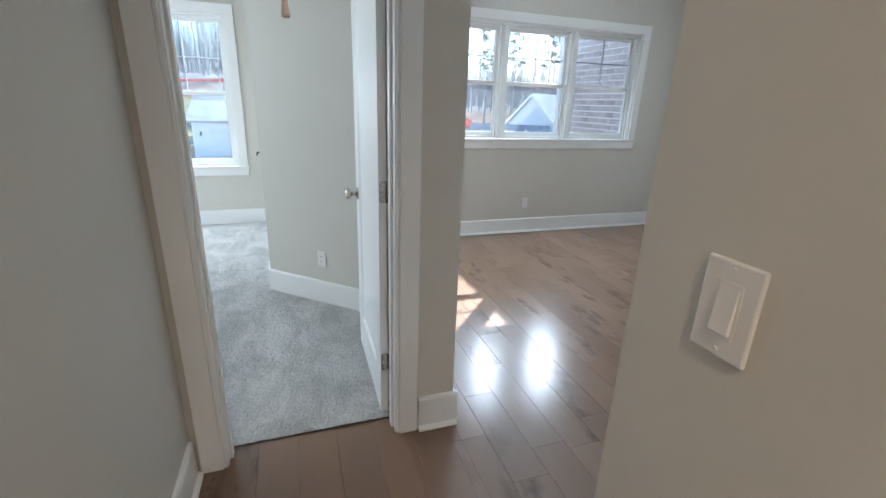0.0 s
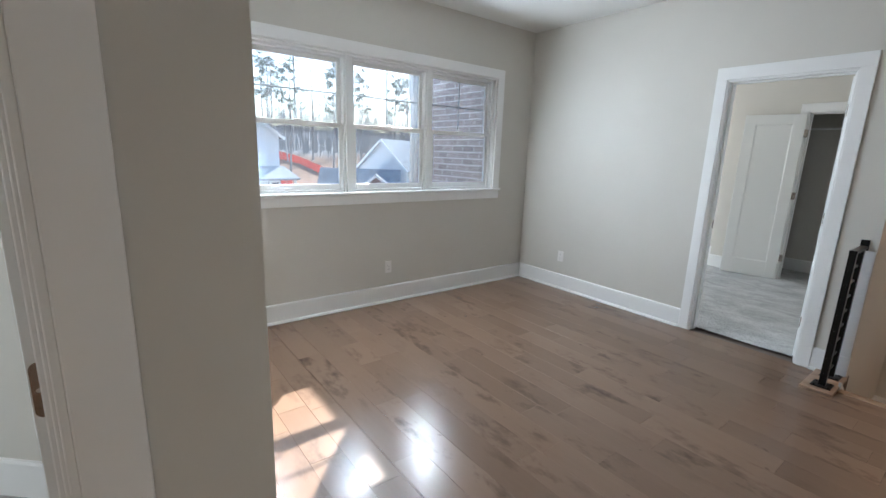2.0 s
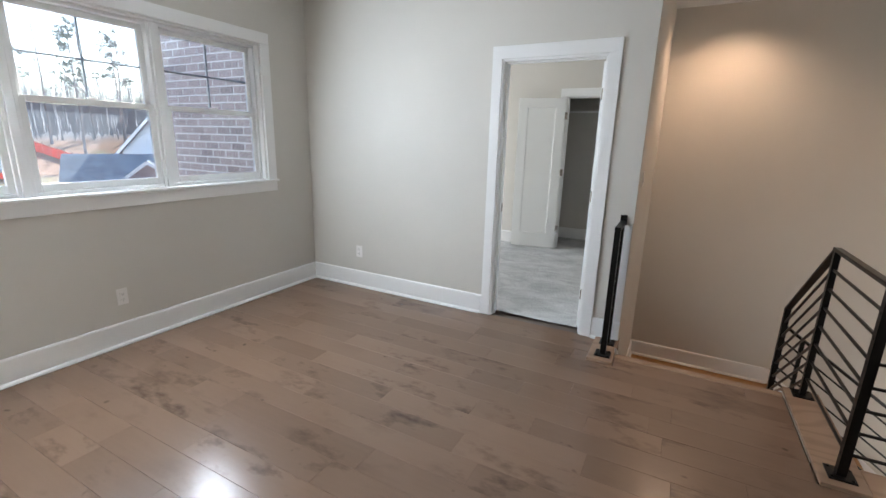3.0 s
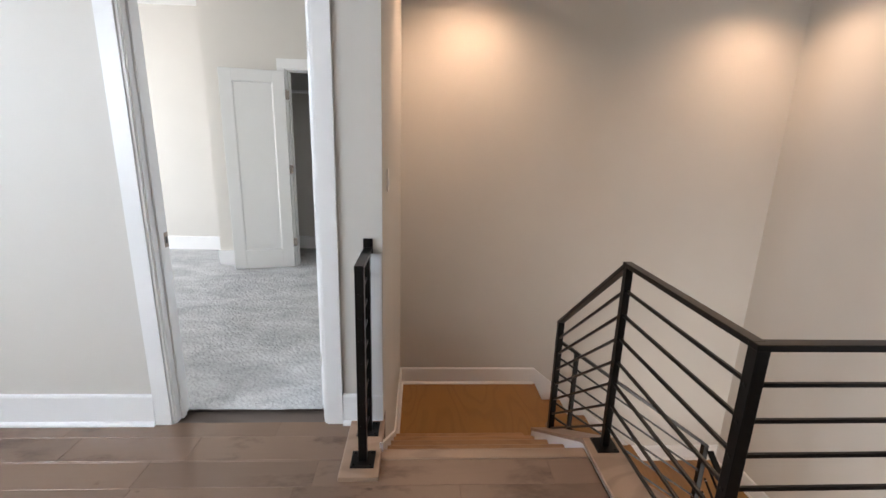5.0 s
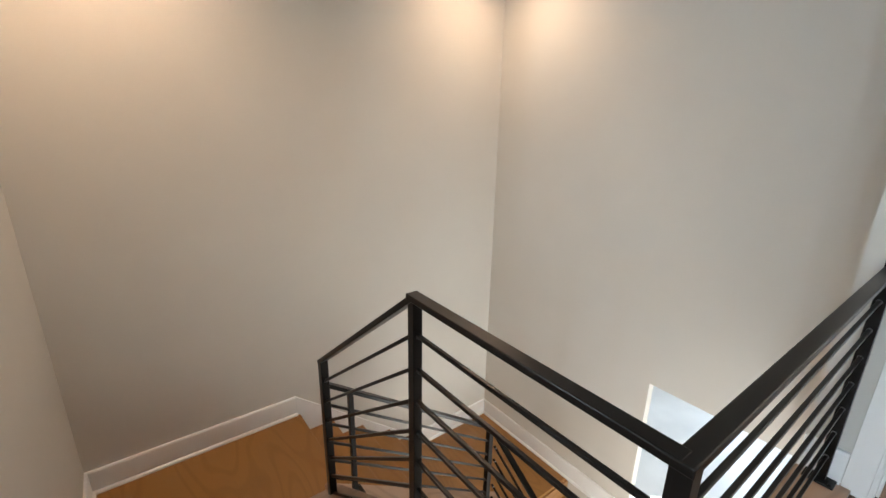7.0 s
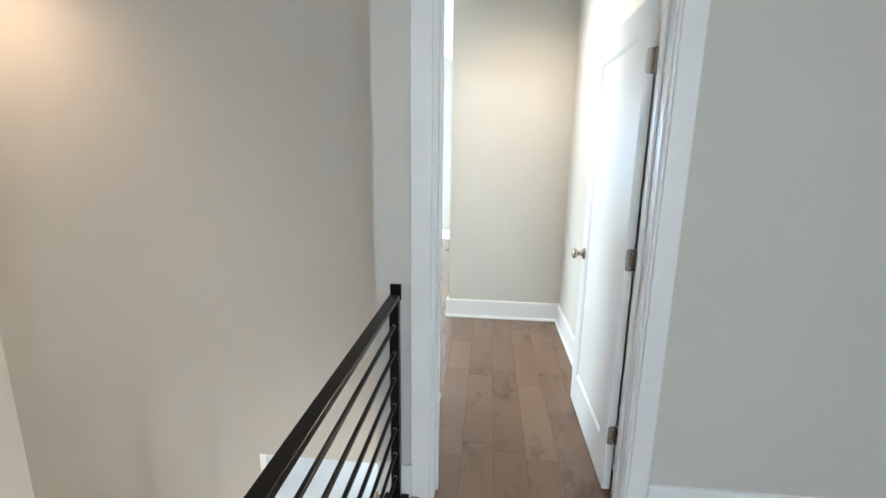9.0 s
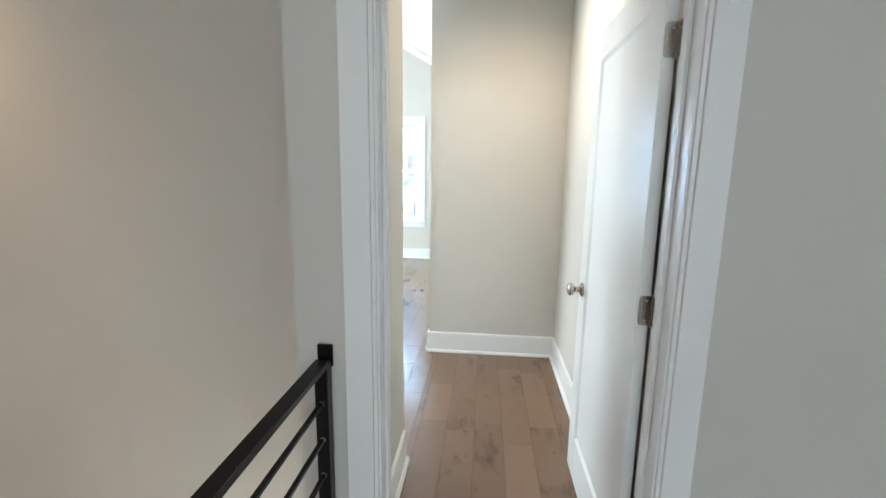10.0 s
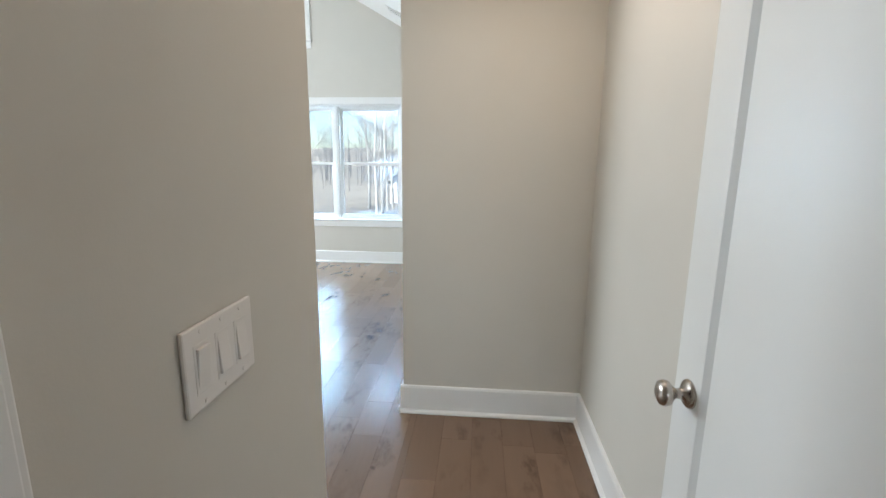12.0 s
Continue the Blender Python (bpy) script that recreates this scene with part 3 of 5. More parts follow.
# ---------------------------------------------------------------- door frames and doors
def door_frame(name, along, p0, p1, b0, b1, top=2.05, faces=(1, 1), hinge=None, cw=0.09):
    """Jambs, stops and flat casings round an opening b0..b1 through a wall p0..p1 thick."""
    fr = thing(name, "white painted flat door casing and jambs", "door frame", kind="structure")

    def put(nm, u0, u1, q0, q1, z0, z1, bevel=0.002):
        return block(nm, TRIM, fr, *((u0, u1, q0, q1) if along == "x" else (q0, q1, u0, u1)), z0, z1, bevel)
    t = 0.018
    put("jamb", b0, b0 + t, p0 - 0.002, p1 + 0.002, 0, top - t)
    put("jamb", b1 - t, b1, p0 - 0.002, p1 + 0.002, 0, top - t)
    put("head_jamb", b0, b1, p0 - 0.002, p1 + 0.002, top - t, top)
    s0, s1 = (p0 + 0.035, p0 + 0.07)
    put("stop", b0 + t, b0 + t + 0.011, s0, s1, 0, top - t - 0.011)
    put("stop", b1 - t - 0.011, b1 - t, s0, s1, 0, top - t - 0.011)
    put("stop", b0 + t, b1 - t, s0, s1, top - t - 0.011, top - t)
    for on, q, d in ((faces[0], p0, -1), (faces[1], p1, 1)):
        if not on:
            continue
        q0, q1 = sorted((q, q + d * 0.018))
        r0, r1 = sorted((q, q + d * 0.011))
        c0, c1 = b0 + 0.012, b1 - 0.012
        put("casing", c0 - cw, c0 - 0.012, q0, q1, 0, top - 0.0)
        put("casing", c1 + 0.012, c1 + cw, q0, q1, 0, top - 0.0)
        put("casing_bead", c0 - 0.012, c0, r0, r1, 0, top - 0.012)
        put("casing_bead", c1, c1 + 0.012, r0, r1, 0, top - 0.012)
        put("casing_bead", c0, c1, r0, r1, top - 0.012, top)
        put("head_casing", c0 - cw, c1 + cw, q0, q1, top, top + cw)
    return fr


door_frame("door_frame_bedroom", "x", DW, DW + 0.12, 0.195, 0.905)
door_frame("door_frame_loft", "y", EX, EX + 0.12, 2.235, 3.0)
door_frame("door_frame_hall", "x", HY - 0.12, HY, 2.965, 3.775)
door_frame("door_frame_closet", "y", 7.64, 7.76, 2.48, 3.15)


def door(name, width, m, label, height=2.02, knob=True):
    """A one-panel door. Local x runs from the hinge edge to the free edge, y is its thickness; z = 0 is the floor."""
    d = thing(name, label, "door", kind="structure", m=m)
    t, st, tr, br, z0 = 0.0175, 0.115, 0.115, 0.21, 0.012
    block("stile", DOOR, d, 0, st, -t, t, z0, height)
    block("stile", DOOR, d, width - st, width, -t, t, z0, height)
    block("rail", DOOR, d, st, width - st, -t + 0.0003, t - 0.0003, z0, br)
    block("rail", DOOR, d, st, width - st, -t + 0.0003, t - 0.0003, height - tr, height)
    block("panel", DOOR, d, st, width - st, -0.008, 0.008, br, height - tr)
    for s in (-1, 1):
        bm = bmesh.new()
        hi, lo, w = s * 0.0165, s * 0.0079, 0.013
        outer = [(st, br), (width - st, br), (width - st, height - tr), (st, height - tr)]
        inner = [(st + w, br + w), (width - st - w, br + w), (width - st - w, height - tr - w), (st + w, height - tr - w)]
        a = [bm.verts.new((u, hi, v)) for u, v in outer]
        b = [bm.verts.new((u, lo, v)) for u, v in inner]
        c = [bm.verts.new((u, lo, v)) for u, v in outer]
        for k in range(4):
            j = (k + 1) % 4
            bm.faces.new((a[k], a[j], b[j], b[k]))
            bm.faces.new((b[k], b[j], c[j], c[k]))
            bm.faces.new((c[k], c[j], a[j], a[k]))
        part("panel_moulding", bm, DOOR, d)
    if knob:
        for s in (-1, 1):
            bm = bmesh.new()
            km = Matrix.Translation((width - 0.07, s * t, 0.93)) @ Matrix.Rotation(radians(-90 * s), 4, "X")
            lathe(bm, [(0.032, 0), (0.032, 0.004), (0.027, 0.009), (0.013, 0.012), (0.011, 0.03), (0.016, 0.036), (0.026, 0.044), (0.029, 0.054), (0.026, 0.063), (0.016, 0.068), (0.006, 0.069)], km)
            part("knob", bm, NICKEL, d, "satin nickel round knob with rose", True)
        block("latch_plate", NICKEL, d, width - 0.0005, width + 0.0012, -0.012, 0.012, 0.90, 0.96, 0.0)
    return d


def leaf(bm, w, h, t, m):
    """A hinge leaf w wide from its barrel, with its two outer corners rounded."""
    r, n = 0.011, 5
    pts = [(0, -h / 2)] + [(w - r + r * math.sin(a), -h / 2 + r - r * math.cos(a)) for a in (k * math.pi / 2 / n for k in range(n + 1))]
    pts += [(w - r + r * math.cos(a), h / 2 - r + r * math.sin(a)) for a in (k * math.pi / 2 / n for k in range(n + 1))] + [(0, h / 2)]
    lo = [bm.verts.new(m @ Vector((x, 0, y))) for x, y in pts]
    hi = [bm.verts.new(m @ Vector((x, t, y))) for x, y in pts]
    k = len(pts)
    for a in range(k):
        bm.faces.new((lo[a], lo[(a + 1) % k], hi[(a + 1) % k], hi[a]))
    bm.faces.new(lo[::-1])
    bm.faces.new(hi)


def hinge(parent, z):
    """A butt hinge on the hinge edge: leaf with screws on the door, knuckles and pin, leaf on the jamb."""
    bm = bmesh.new()
    leaf(bm, 0.031, 0.089, 0.0022, Matrix.Translation((-0.0016, -0.0165, z)) @ Matrix(((0, 1, 0, 0), (1, 0, 0, 0), (0, 0, 1, 0), (0, 0, 0, 1))))
    leaf(bm, 0.034, 0.089, 0.0022, Matrix.Translation((-0.003, -0.0194, z)) @ Matrix(((-1, 0, 0, 0), (0, 1, 0, 0), (0, 0, 1, 0), (0, 0, 0, 1))))
    h = part("hinge", bm, NICKEL, parent, "satin nickel butt hinge with rounded corners")
    for k in range(5):
        bm = bmesh.new()
        tube(bm, (-0.002, -0.0208, z - 0.0445 + k * 0.0178 + 0.0004), (-0.002, -0.0208, z - 0.0445 + (k + 1) * 0.0178 - 0.0004), 0.0062)
        part("knuckle", bm, NICKEL, h)
    bm = bmesh.new()
    tube(bm, (-0.002, -0.0208, z + 0.0445), (-0.002, -0.0208, z + 0.049), 0.0075, 0.004)
    tube(bm, (-0.002, -0.0208, z - 0.049), (-0.002, -0.0208, z - 0.0445), 0.004, 0.0075)
    tube(bm, (-0.002, -0.0208, z - 0.047), (-0.002, -0.0208, z + 0.047), 0.0045)
    part("pin", bm, BOLT, h)
    for dy, dz in ((-0.006, 0.03), (0.006, 0.0), (-0.006, -0.03)):
        bm = bmesh.new()
        tube(bm, (-0.0014, dy, z + dz), (-0.0026, dy, z + dz), 0.004, 0.0034, 8)
        part("screw", bm, BOLT, h)
    return h


HZ = (0.28, 1.06, 1.80)
# bedroom door, swung into the room; hinge edge towards the passage
d1 = door("door_1", 0.70, pose(0.868, DW + 0.135, 0, 0, 0, 89.5), "white one-panel bedroom door standing open, nickel knob")
for z in HZ:
    hinge(d1, z)
# hall door, swung flat along the hall's west wall
d2 = door("door_2", 0.775, pose(3.004, HY - 0.132, 0, 0, 0, -90), "white one-panel hall door standing open against the wall")
for z in HZ:
    hinge(d2, z)
# second bedroom's door, opened into the room
d3 = door("door_3", 0.71, pose(EX + 0.132, 2.274, 0, 0, 0, 0.5), "white one-panel bedroom door standing wide open")
for z in HZ:
    hinge(d3, z)
# closet door, folded back nearly flat on the wall
d4 = door("door_4", 0.60, pose(7.600, 3.150, 0, 0, 0, 102), "white one-panel closet door folded back", knob=False)
for z in HZ:
    hinge(d4, z)

# strike plates with their latch holes
sp = tagged(block("strike_plate", STRIKE, None, 3.7550, 3.7572, HY - 0.116, HY - 0.086, 0.885, 0.957, 0.0), "satin nickel strike plate on the door jamb", "strike plate")
block("latch_hole", SLOT, sp, 3.7545, 3.7549, HY - 0.108, HY - 0.094, 0.905, 0.935, 0.0)
sp = tagged(block("strike_plate", STRIKE, None, EX + 0.084, EX + 0.116, 2.9800, 2.9822, 0.885, 0.957, 0.0), "satin nickel strike plate on the door jamb", "strike plate")
block("latch_hole", SLOT, sp, EX + 0.094, EX + 0.108, 2.9795, 2.9799, 0.905, 0.935, 0.0)

# wire shelf in the closet
sh = thing("closet_shelf", "white wire closet shelf on the back wall", "shelf")
for k in range(9):
    block("wire", TRIM, sh, 8.09 + k * 0.04, 8.095 + k * 0.04, 2.1, 3.82, 1.885, 1.890, 0.0)
block("front_rail", TRIM, sh, 8.08, 8.086, 2.1, 3.82, 1.868, 1.890, 0.0)


# ---------------------------------------------------------------- windows
def window(name, facing, plane, depth, opening, units, label, muntins=True):
    """Double-hung units side by side in a wall whose inner face is plane; facing is the way to the outside along y."""
    x0, x1, z0, z1 = opening
    w = thing(name, label, "window", kind="structure")

    def put(nm, parent, u0, u1, q0, q1, a, b, mat=VINYL, bevel=0.003):
        r0, r1 = sorted((plane + facing * q0, plane + facing * q1))
        return block(nm, mat, parent, u0, u1, r0, r1, a, b, bevel)
    cw = 0.092
    # casing, stool and apron
    put("casing", w, x0 - cw, x0, -0.019, 0, z0, z1, TRIM)
    put("casing", w, x1, x1 + cw, -0.019, 0, z0, z1, TRIM)
    put("head_casing", w, x0 - cw, x1 + cw, -0.019, 0, z1, z1 + cw, TRIM)
    put("sill", w, x0 - cw - 0.012, x1 + cw + 0.012, -0.038, depth * 0.45, z0 - 0.02, z0 + 0.001, TRIM, 0.005)
    put("apron", w, x0 - cw, x1 + cw, -0.017, 0, z0 - 0.105, z0 - 0.02, TRIM)
    # lining of the opening
    put("jamb", w, x0, x0 + 0.016, 0, depth, z0, z1, TRIM)
    put("jamb", w, x1 - 0.016, x1, 0, depth, z0, z1, TRIM)
    put("head_jamb", w, x0 + 0.016, x1 - 0.016, 0, depth, z1 - 0.016, z1, TRIM)
    a, b, n = x0 + 0.016, x1 - 0.016, units
    step = (b - a) / n
    for k in range(1, n):
        put("mullion", w, a + k * step - 0.022, a + k * step + 0.022, 0.028, depth, z0, z1 - 0.016)
    for k in range(n):
        u0 = a + k * step + (0.022 if k else 0)
        u1 = a + (k + 1) * step - (0.022 if k < n - 1 else 0)
        zt, zb = z1 - 0.016, z0
        zm = (zt + zb) / 2
        fr = thing("window_unit", "white vinyl double-hung window unit", "window", kind="structure")
        fr.parent = w
        del fr["category"], fr["kind"]
        put("unit_frame", fr, u0, u0 + 0.022, 0.04, depth, zb, zt)
        put("unit_frame", fr, u1 - 0.022, u1, 0.04, depth, zb, zt)
        put("unit_frame", fr, u0 + 0.022, u1 - 0.022, 0.04, depth, zt - 0.022, zt)
        put("unit_sill", fr, u0 + 0.022, u1 - 0.022, 0.045, depth, zb, zb + 0.024)
        v0, v1 = u0 + 0.022, u1 - 0.022
        for q, lo, hi, up in ((0.055, zb + 0.024, zm + 0.018, False), (0.09, zm - 0.018, zt - 0.022, True)):
            sw = 0.034
            put("sash", fr, v0, v0 + sw, q, q + 0.032, lo, hi)
            put("sash", fr, v1 - sw, v1, q, q + 0.032, lo, hi)
            put("sash", fr, v0 + sw, v1 - sw, q, q + 0.032, lo, lo + (0.036 if up else 0.046))
            put("sash", fr, v0 + sw, v1 - sw, q, q + 0.032, hi - 0.036, hi)
            g = put("pane", fr, v0 + sw - 0.004, v1 - sw + 0.004, q + 0.014, q + 0.017, lo + 0.032, hi - 0.032, GLASS, 0.0)
            g.visible_shadow = False
            if up and muntins:
                zc = (lo + hi) / 2
                xc = (v0 + v1) / 2
                put("muntin", fr, v0 + sw, v1 - sw, q + 0.018, q + 0.027, zc - 0.006, zc + 0.006, GRILLE, 0.0)
                put("muntin", fr, xc - 0.006, xc + 0.006, q + 0.0185, q + 0.0265, lo + 0.034, hi - 0.034, GRILLE, 0.0)
        xc = (v0 + v1) / 2
        put("sash_lock", fr, xc - 0.03, xc + 0.03, 0.058, 0.082, zm + 0.018, zm + 0.03, VINYL, 0.004)
    return w


window("window_1", 1, NY, 0.13, WIN, 3, "white three-unit double-hung window with sill")
window("window_2", 1, 6.0, 0.13, BWIN, 2, "white twin double-hung bedroom window with sill")
window("window_3", -1, -6.66, 0.13, GWIN, 2, "tall white twin double-hung great room window", False)
window("window_4", -1, -6.66, 0.13, TWIN, 1, "small white window high in the gable wall", False)


# ---------------------------------------------------------------- stairs
stairs = thing("staircase", "wooden stairs turning down in the stairwell, white skirts", "stairs", kind="structure")


def tread(x0, x1, y0, y1, z):
    """A tread board with a rounded nosing."""
    return block("tread", TREAD, stairs, x0, x1, y0, y1, z - 0.026, z, 0.009)


F1Y0, F1Y1 = 0.978, SN - 0.002
for k in range(5):
    x = TOPX + 0.028 + k * RUN
    block("riser", TREAD, stairs, x, x + 0.018, F1Y0, F1Y1, -(k + 1) * RISE, -k * RISE - 0.026, 0.0)
    if k < 4:
        tread(x, x + RUN, F1Y0, F1Y1, -(k + 1) * RISE)
block("nosing", CAPWOOD, stairs, 4.6035, TOPX + 0.040, F1Y0, F1Y1, -0.028, 0.004, 0.011)
FX0 = 5.52
block("landing", LANDWOOD, stairs, TOPX + 0.028 + 4 * RUN + 0.018, SE - 0.002, 0.63, SN - 0.002, L1 - 0.03, L1, 0.003, "orange-brown plywood landing")
for k in range(5):
    y = 0.65 - k * RUN
    block("riser", TREAD, stairs, FX0 + 0.06, SE - 0.002, y - 0.018, y, L1 - (k + 1) * RISE, L1 - k * RISE - 0.028, 0.0)
    if k < 4:
        block("tread", LANDWOOD, stairs, FX0 + 0.06, SE - 0.002, y - RUN - 0.02, y - 0.002, L1 - (k + 1) * RISE - 0.028, L1 - (k + 1) * RISE, 0.008)
block("landing", LANDWOOD, stairs, FX0 + 0.06, SE - 0.002, SS + 0.002, 0.65 - 4 * RUN - 0.018, L2 - 0.03, L2, 0.003, "orange-brown plywood landing")
for k in range(7):
    x = 5.58 - k * RUN
    block("riser", TREAD, stairs, x - 0.018, x, SS + 0.002, -0.45, L2 - (k + 1) * RISE, L2 - k * RISE - 0.028, 0.0)
    if k < 6:
        block("tread", LANDWOOD, stairs, x - RUN - 0.02, x - 0.002, SS + 0.002, -0.45, L2 - (k + 1) * RISE - 0.028, L2 - (k + 1) * RISE, 0.008)


def sloped_board(name, mat, parent, a, b, z0a, z1a, z0b, z1b, t, axis, pos):
    """An upright board whose top and bottom edges slope; a..b along axis, thickness t at pos."""
    bm = bmesh.new()
    pts = [(a, z0a), (b, z0b), (b, z1b), (a, z1a)]
    p = [bm.verts.new((u, pos, w) if axis == "x" else (pos, u, w)) for u, w in pts]
    q = [bm.verts.new((u, pos + t, w) if axis == "x" else (pos + t, u, w)) for u, w in pts]
    for k in range(4):
        bm.faces.new((p[k], p[(k + 1) % 4], q[(k + 1) % 4], q[k]))
    bm.faces.new(p[::-1]), bm.faces.new(q)
    return part(name, bm, mat, parent)


SL = RISE / RUN
XB = 5.56
# skirt on the stairwell's north wall, and along the second flight
sloped_board("skirt", TRIM, stairs, TOPX + 0.02, 5.75, -0.28, 0.05, L1 - 0.1, L1 + 0.20, 0.016, "x", SN - 0.018)
sloped_board("skirt", TRIM, stairs, -0.43, 0.65, L2 - 0.1, L2 + 0.165, L1 - 0.2, L1 + 0.165, 0.016, "y", SE - 0.018)
# knee wall between the first flight and the well, with a sloping wooden cap
sloped_board("knee_wall", TRIM, stairs, 4.73, XB, -0.6, -0.012, -1.2, -0.012 - SL * (XB - 4.73), 0.165, "x", 0.808)
block("knee_wall", TRIM, stairs, 4.0, 4.73, 0.808, 0.972, -0.6, -0.006, 0.0)
block("fascia", WALL, stairs, 3.985, 3.998, SS, 0.96, -0.34, -0.002, 0.0)
block("knee_wall", WALL, stairs, 5.40, 5.56, -0.45, 0.86, L2, L1 - 0.62, 0.0)
sloped_board("knee_wall", WALL, stairs, -0.45, 0.86, L2 - 0.1, L2 + 0.28, L1 - 0.62, L1 + 0.37, 0.16, "y", 5.40)
bm = bmesh.new()
bar(bm, (4.715, 0.883, 0.004), (XB + 0.02, 0.883, 0.004 - SL * (XB + 0.02 - 4.715)), 0.180, 0.024, 0.004)
part("cap", bm, CAPWOOD, stairs)
bm = bmesh.new()
bar(bm, (5.48, 0.87, L1 + 0.385), (5.48, -0.45, L1 + 0.385 - 1.32 * SL), 0.19, 0.024, 0.004)
part("cap", bm, CAPWOOD, stairs)
block("cap", CAPWOOD, stairs, 3.82, 4.725, 0.793, 0.973, -0.006, 0.018, 0.004)
block("cap", CAPWOOD, stairs, 3.82, 4.01, HY + 0.002, 0.792, -0.006, 0.018, 0.004)
block("cap", CAPWOOD, stairs, 4.475, EX - 0.002, SN - 0.01, 2.115, -0.006, 0.02, 0.004)


# ---------------------------------------------------------------- railings
def post(parent, x, y, z0, z1, w=0.037, plate=True):
    p = block("post", BLACK, parent, x - w / 2, x + w / 2, y - w / 2, y + w / 2, z0, z1, 0.002)
    if plate:
        block("base_plate", BLACK, p, x - 0.052, x + 0.052, y - 0.052, y + 0.052, z0, z0 + 0.008, 0.002)
        for dx in (-0.037, 0.037):
            for dy in (-0.037, 0.037):
                bm = bmesh.new()
                tube(bm, (x + dx, y + dy, z0 + 0.007), (x + dx, y + dy, z0 + 0.014), 0.007, 0.006, 8)
                part("bolt", bm, BLACK, p)
    return p


def run(parent, a, b, drops, rail=True, trim0=0.0, trim1=0.0):
    """A top rail from a to b with parallel bars below it; drops are the bars' depths under the rail."""
    a, b = Vector(a), Vector(b)
    if rail:
        bm = bmesh.new()
        bar(bm, a, b, 0.039, 0.020, 0.003)
        part("top_rail", bm, BLACK, parent)
    for d in drops:
        bm = bmesh.new()
        bar(bm, a - Vector((0, 0, d)), b - Vector((0, 0, d)), 0.0125, 0.0125, 0.002)
        part("bar", bm, BLACK, parent)
        u = (b - a).normalized()
        for e, s in ((a, 1), (b, -1)):
            bm = bmesh.new()
            c = e - Vector((0, 0, d)) + u * s * 0.0185
            tube(bm, c, c + u * s * 0.005, 0.0088, 0.0078, 8)
            part("bolt", bm, BOLT, parent)


DROPS = [0.115 + 0.112 * k for k in range(7)]
RT = 0.918
rail = thing("guard_railing", "black steel guard railing with horizontal bars", "railing")
post(rail, 3.915, HY + 0.03, 0.018, RT, plate=True)
post(rail, 3.915, 0.885, 0.018, RT)
post(rail, 4.665, 0.885, 0.016, RT, 0.031)
post(rail, 5.475, 0.868, -0.535, 0.30)
run(rail, (3.915, HY + 0.03, RT), (3.915, 0.885 + 0.02, RT), DROPS)
run(rail, (3.915, 0.885, RT + 0.0005), (4.685, 0.885, RT + 0.0005), DROPS)
run(rail, (4.665, 0.885, RT), (5.495, 0.868, 0.285), DROPS)
block("wall_bracket", BLACK, rail, 3.893, 3.937, HY + 0.001, HY + 0.012, RT - 0.02, RT + 0.045, 0.002)

low = thing("stair_railing", "black steel stair railing on the lower flights", "railing")
post(low, 5.49, 0.735, L1 + 0.30, 0.07, 0.026)
post(low, 5.49, -0.27, L2 + 0.5, -0.64)
run(low, (5.49, 0.868, 0.165), (5.49, -0.27, -0.64), DROPS)
run(low, (5.47, -0.30, -0.68), (4.20, -0.30, -0.68 - SL * 1.26), DROPS)
post(low, 4.20, -0.30, LOW, -0.68 - SL * 1.26)

short = thing("short_railing", "short black steel railing beside the bedroom door", "railing")
post(short, 4.58, 2.02, 0.02, RT)
post(short, 4.79, 2.02, 0.02, RT - 0.012)
run(short, (4.56, 2.02, RT), (EX - 0.003, 2.02, RT), [0.11 + 0.1 * k for k in range(8)])
# white strip on the wall, from the floor to just under the rail
tagged(block("trim_board", TRIM, None, EX - 0.012, EX - 0.0005, 1.958, 2.062, 0.021, 0.897, 0.002), "thin white strip on the wall behind the short railing", "trim", kind="structure")
block("wall_bracket", BLACK, short, EX - 0.014, EX - 0.002, 1.998, 2.042, RT - 0.02, RT + 0.05, 0.002)


# ---------------------------------------------------------------- switches and outlets
def plate(name, m, gangs, label, kind="rocker"):
    """A wall plate; local x along the wall, y out of it, z up, its middle at the origin."""
    w = 0.07 + 0.046 * (gangs - 1)
    p = thing(name, label, "switch" if kind == "rocker" else "outlet", m=m)
    block("cover_plate", PLASTIC, p, -w / 2, w / 2, 0.0, 0.0065, -0.0575, 0.0575, 0.003)
    for k in range(gangs):
        c = (k - (gangs - 1) / 2) * 0.046
        if kind == "rocker":
            block("rocker_frame", PLASTIC, p, c - 0.0165, c + 0.0165, 0.006, 0.0071, -0.0335, 0.0335, 0.0005)
            bm = bmesh.new()
            box(bm, c - 0.0125, c + 0.0125, 0.004, 0.0095, -0.0285, 0.0285, 0.0012, Matrix.Rotation(radians(5 if k != 2 else -5), 4, "X"))
            part("rocker", bm, PLASTIC, p)
        else:
            for dz in (-0.0195, 0.0195):
                block("socket_face", PLASTIC, p, c - 0.0165, c + 0.0165, 0.006, 0.0085, dz - 0.0145, dz + 0.0145, 0.002)
                bm = bmesh.new()
                box(bm, c - 0.0075, c - 0.0055, 0.008, 0.0089, dz - 0.003, dz + 0.006)
                box(bm, c + 0.0055, c + 0.0075, 0.008, 0.0089, dz - 0.003, dz + 0.006)
                tube(bm, (c, 0.008, dz - 0.008), (c, 0.0089, dz - 0.008), 0.0024, seg=8)
                part("slots", bm, SLOT, p)
        for dz in ((-0.048, 0.048) if kind == "rocker" else (0.0,)):
            bm = bmesh.new()
            tube(bm, (c, 0.006, dz), (c, 0.0075, dz), 0.0032, 0.0026, 8)
            part("screw", bm, PLASTIC, p)
    return p


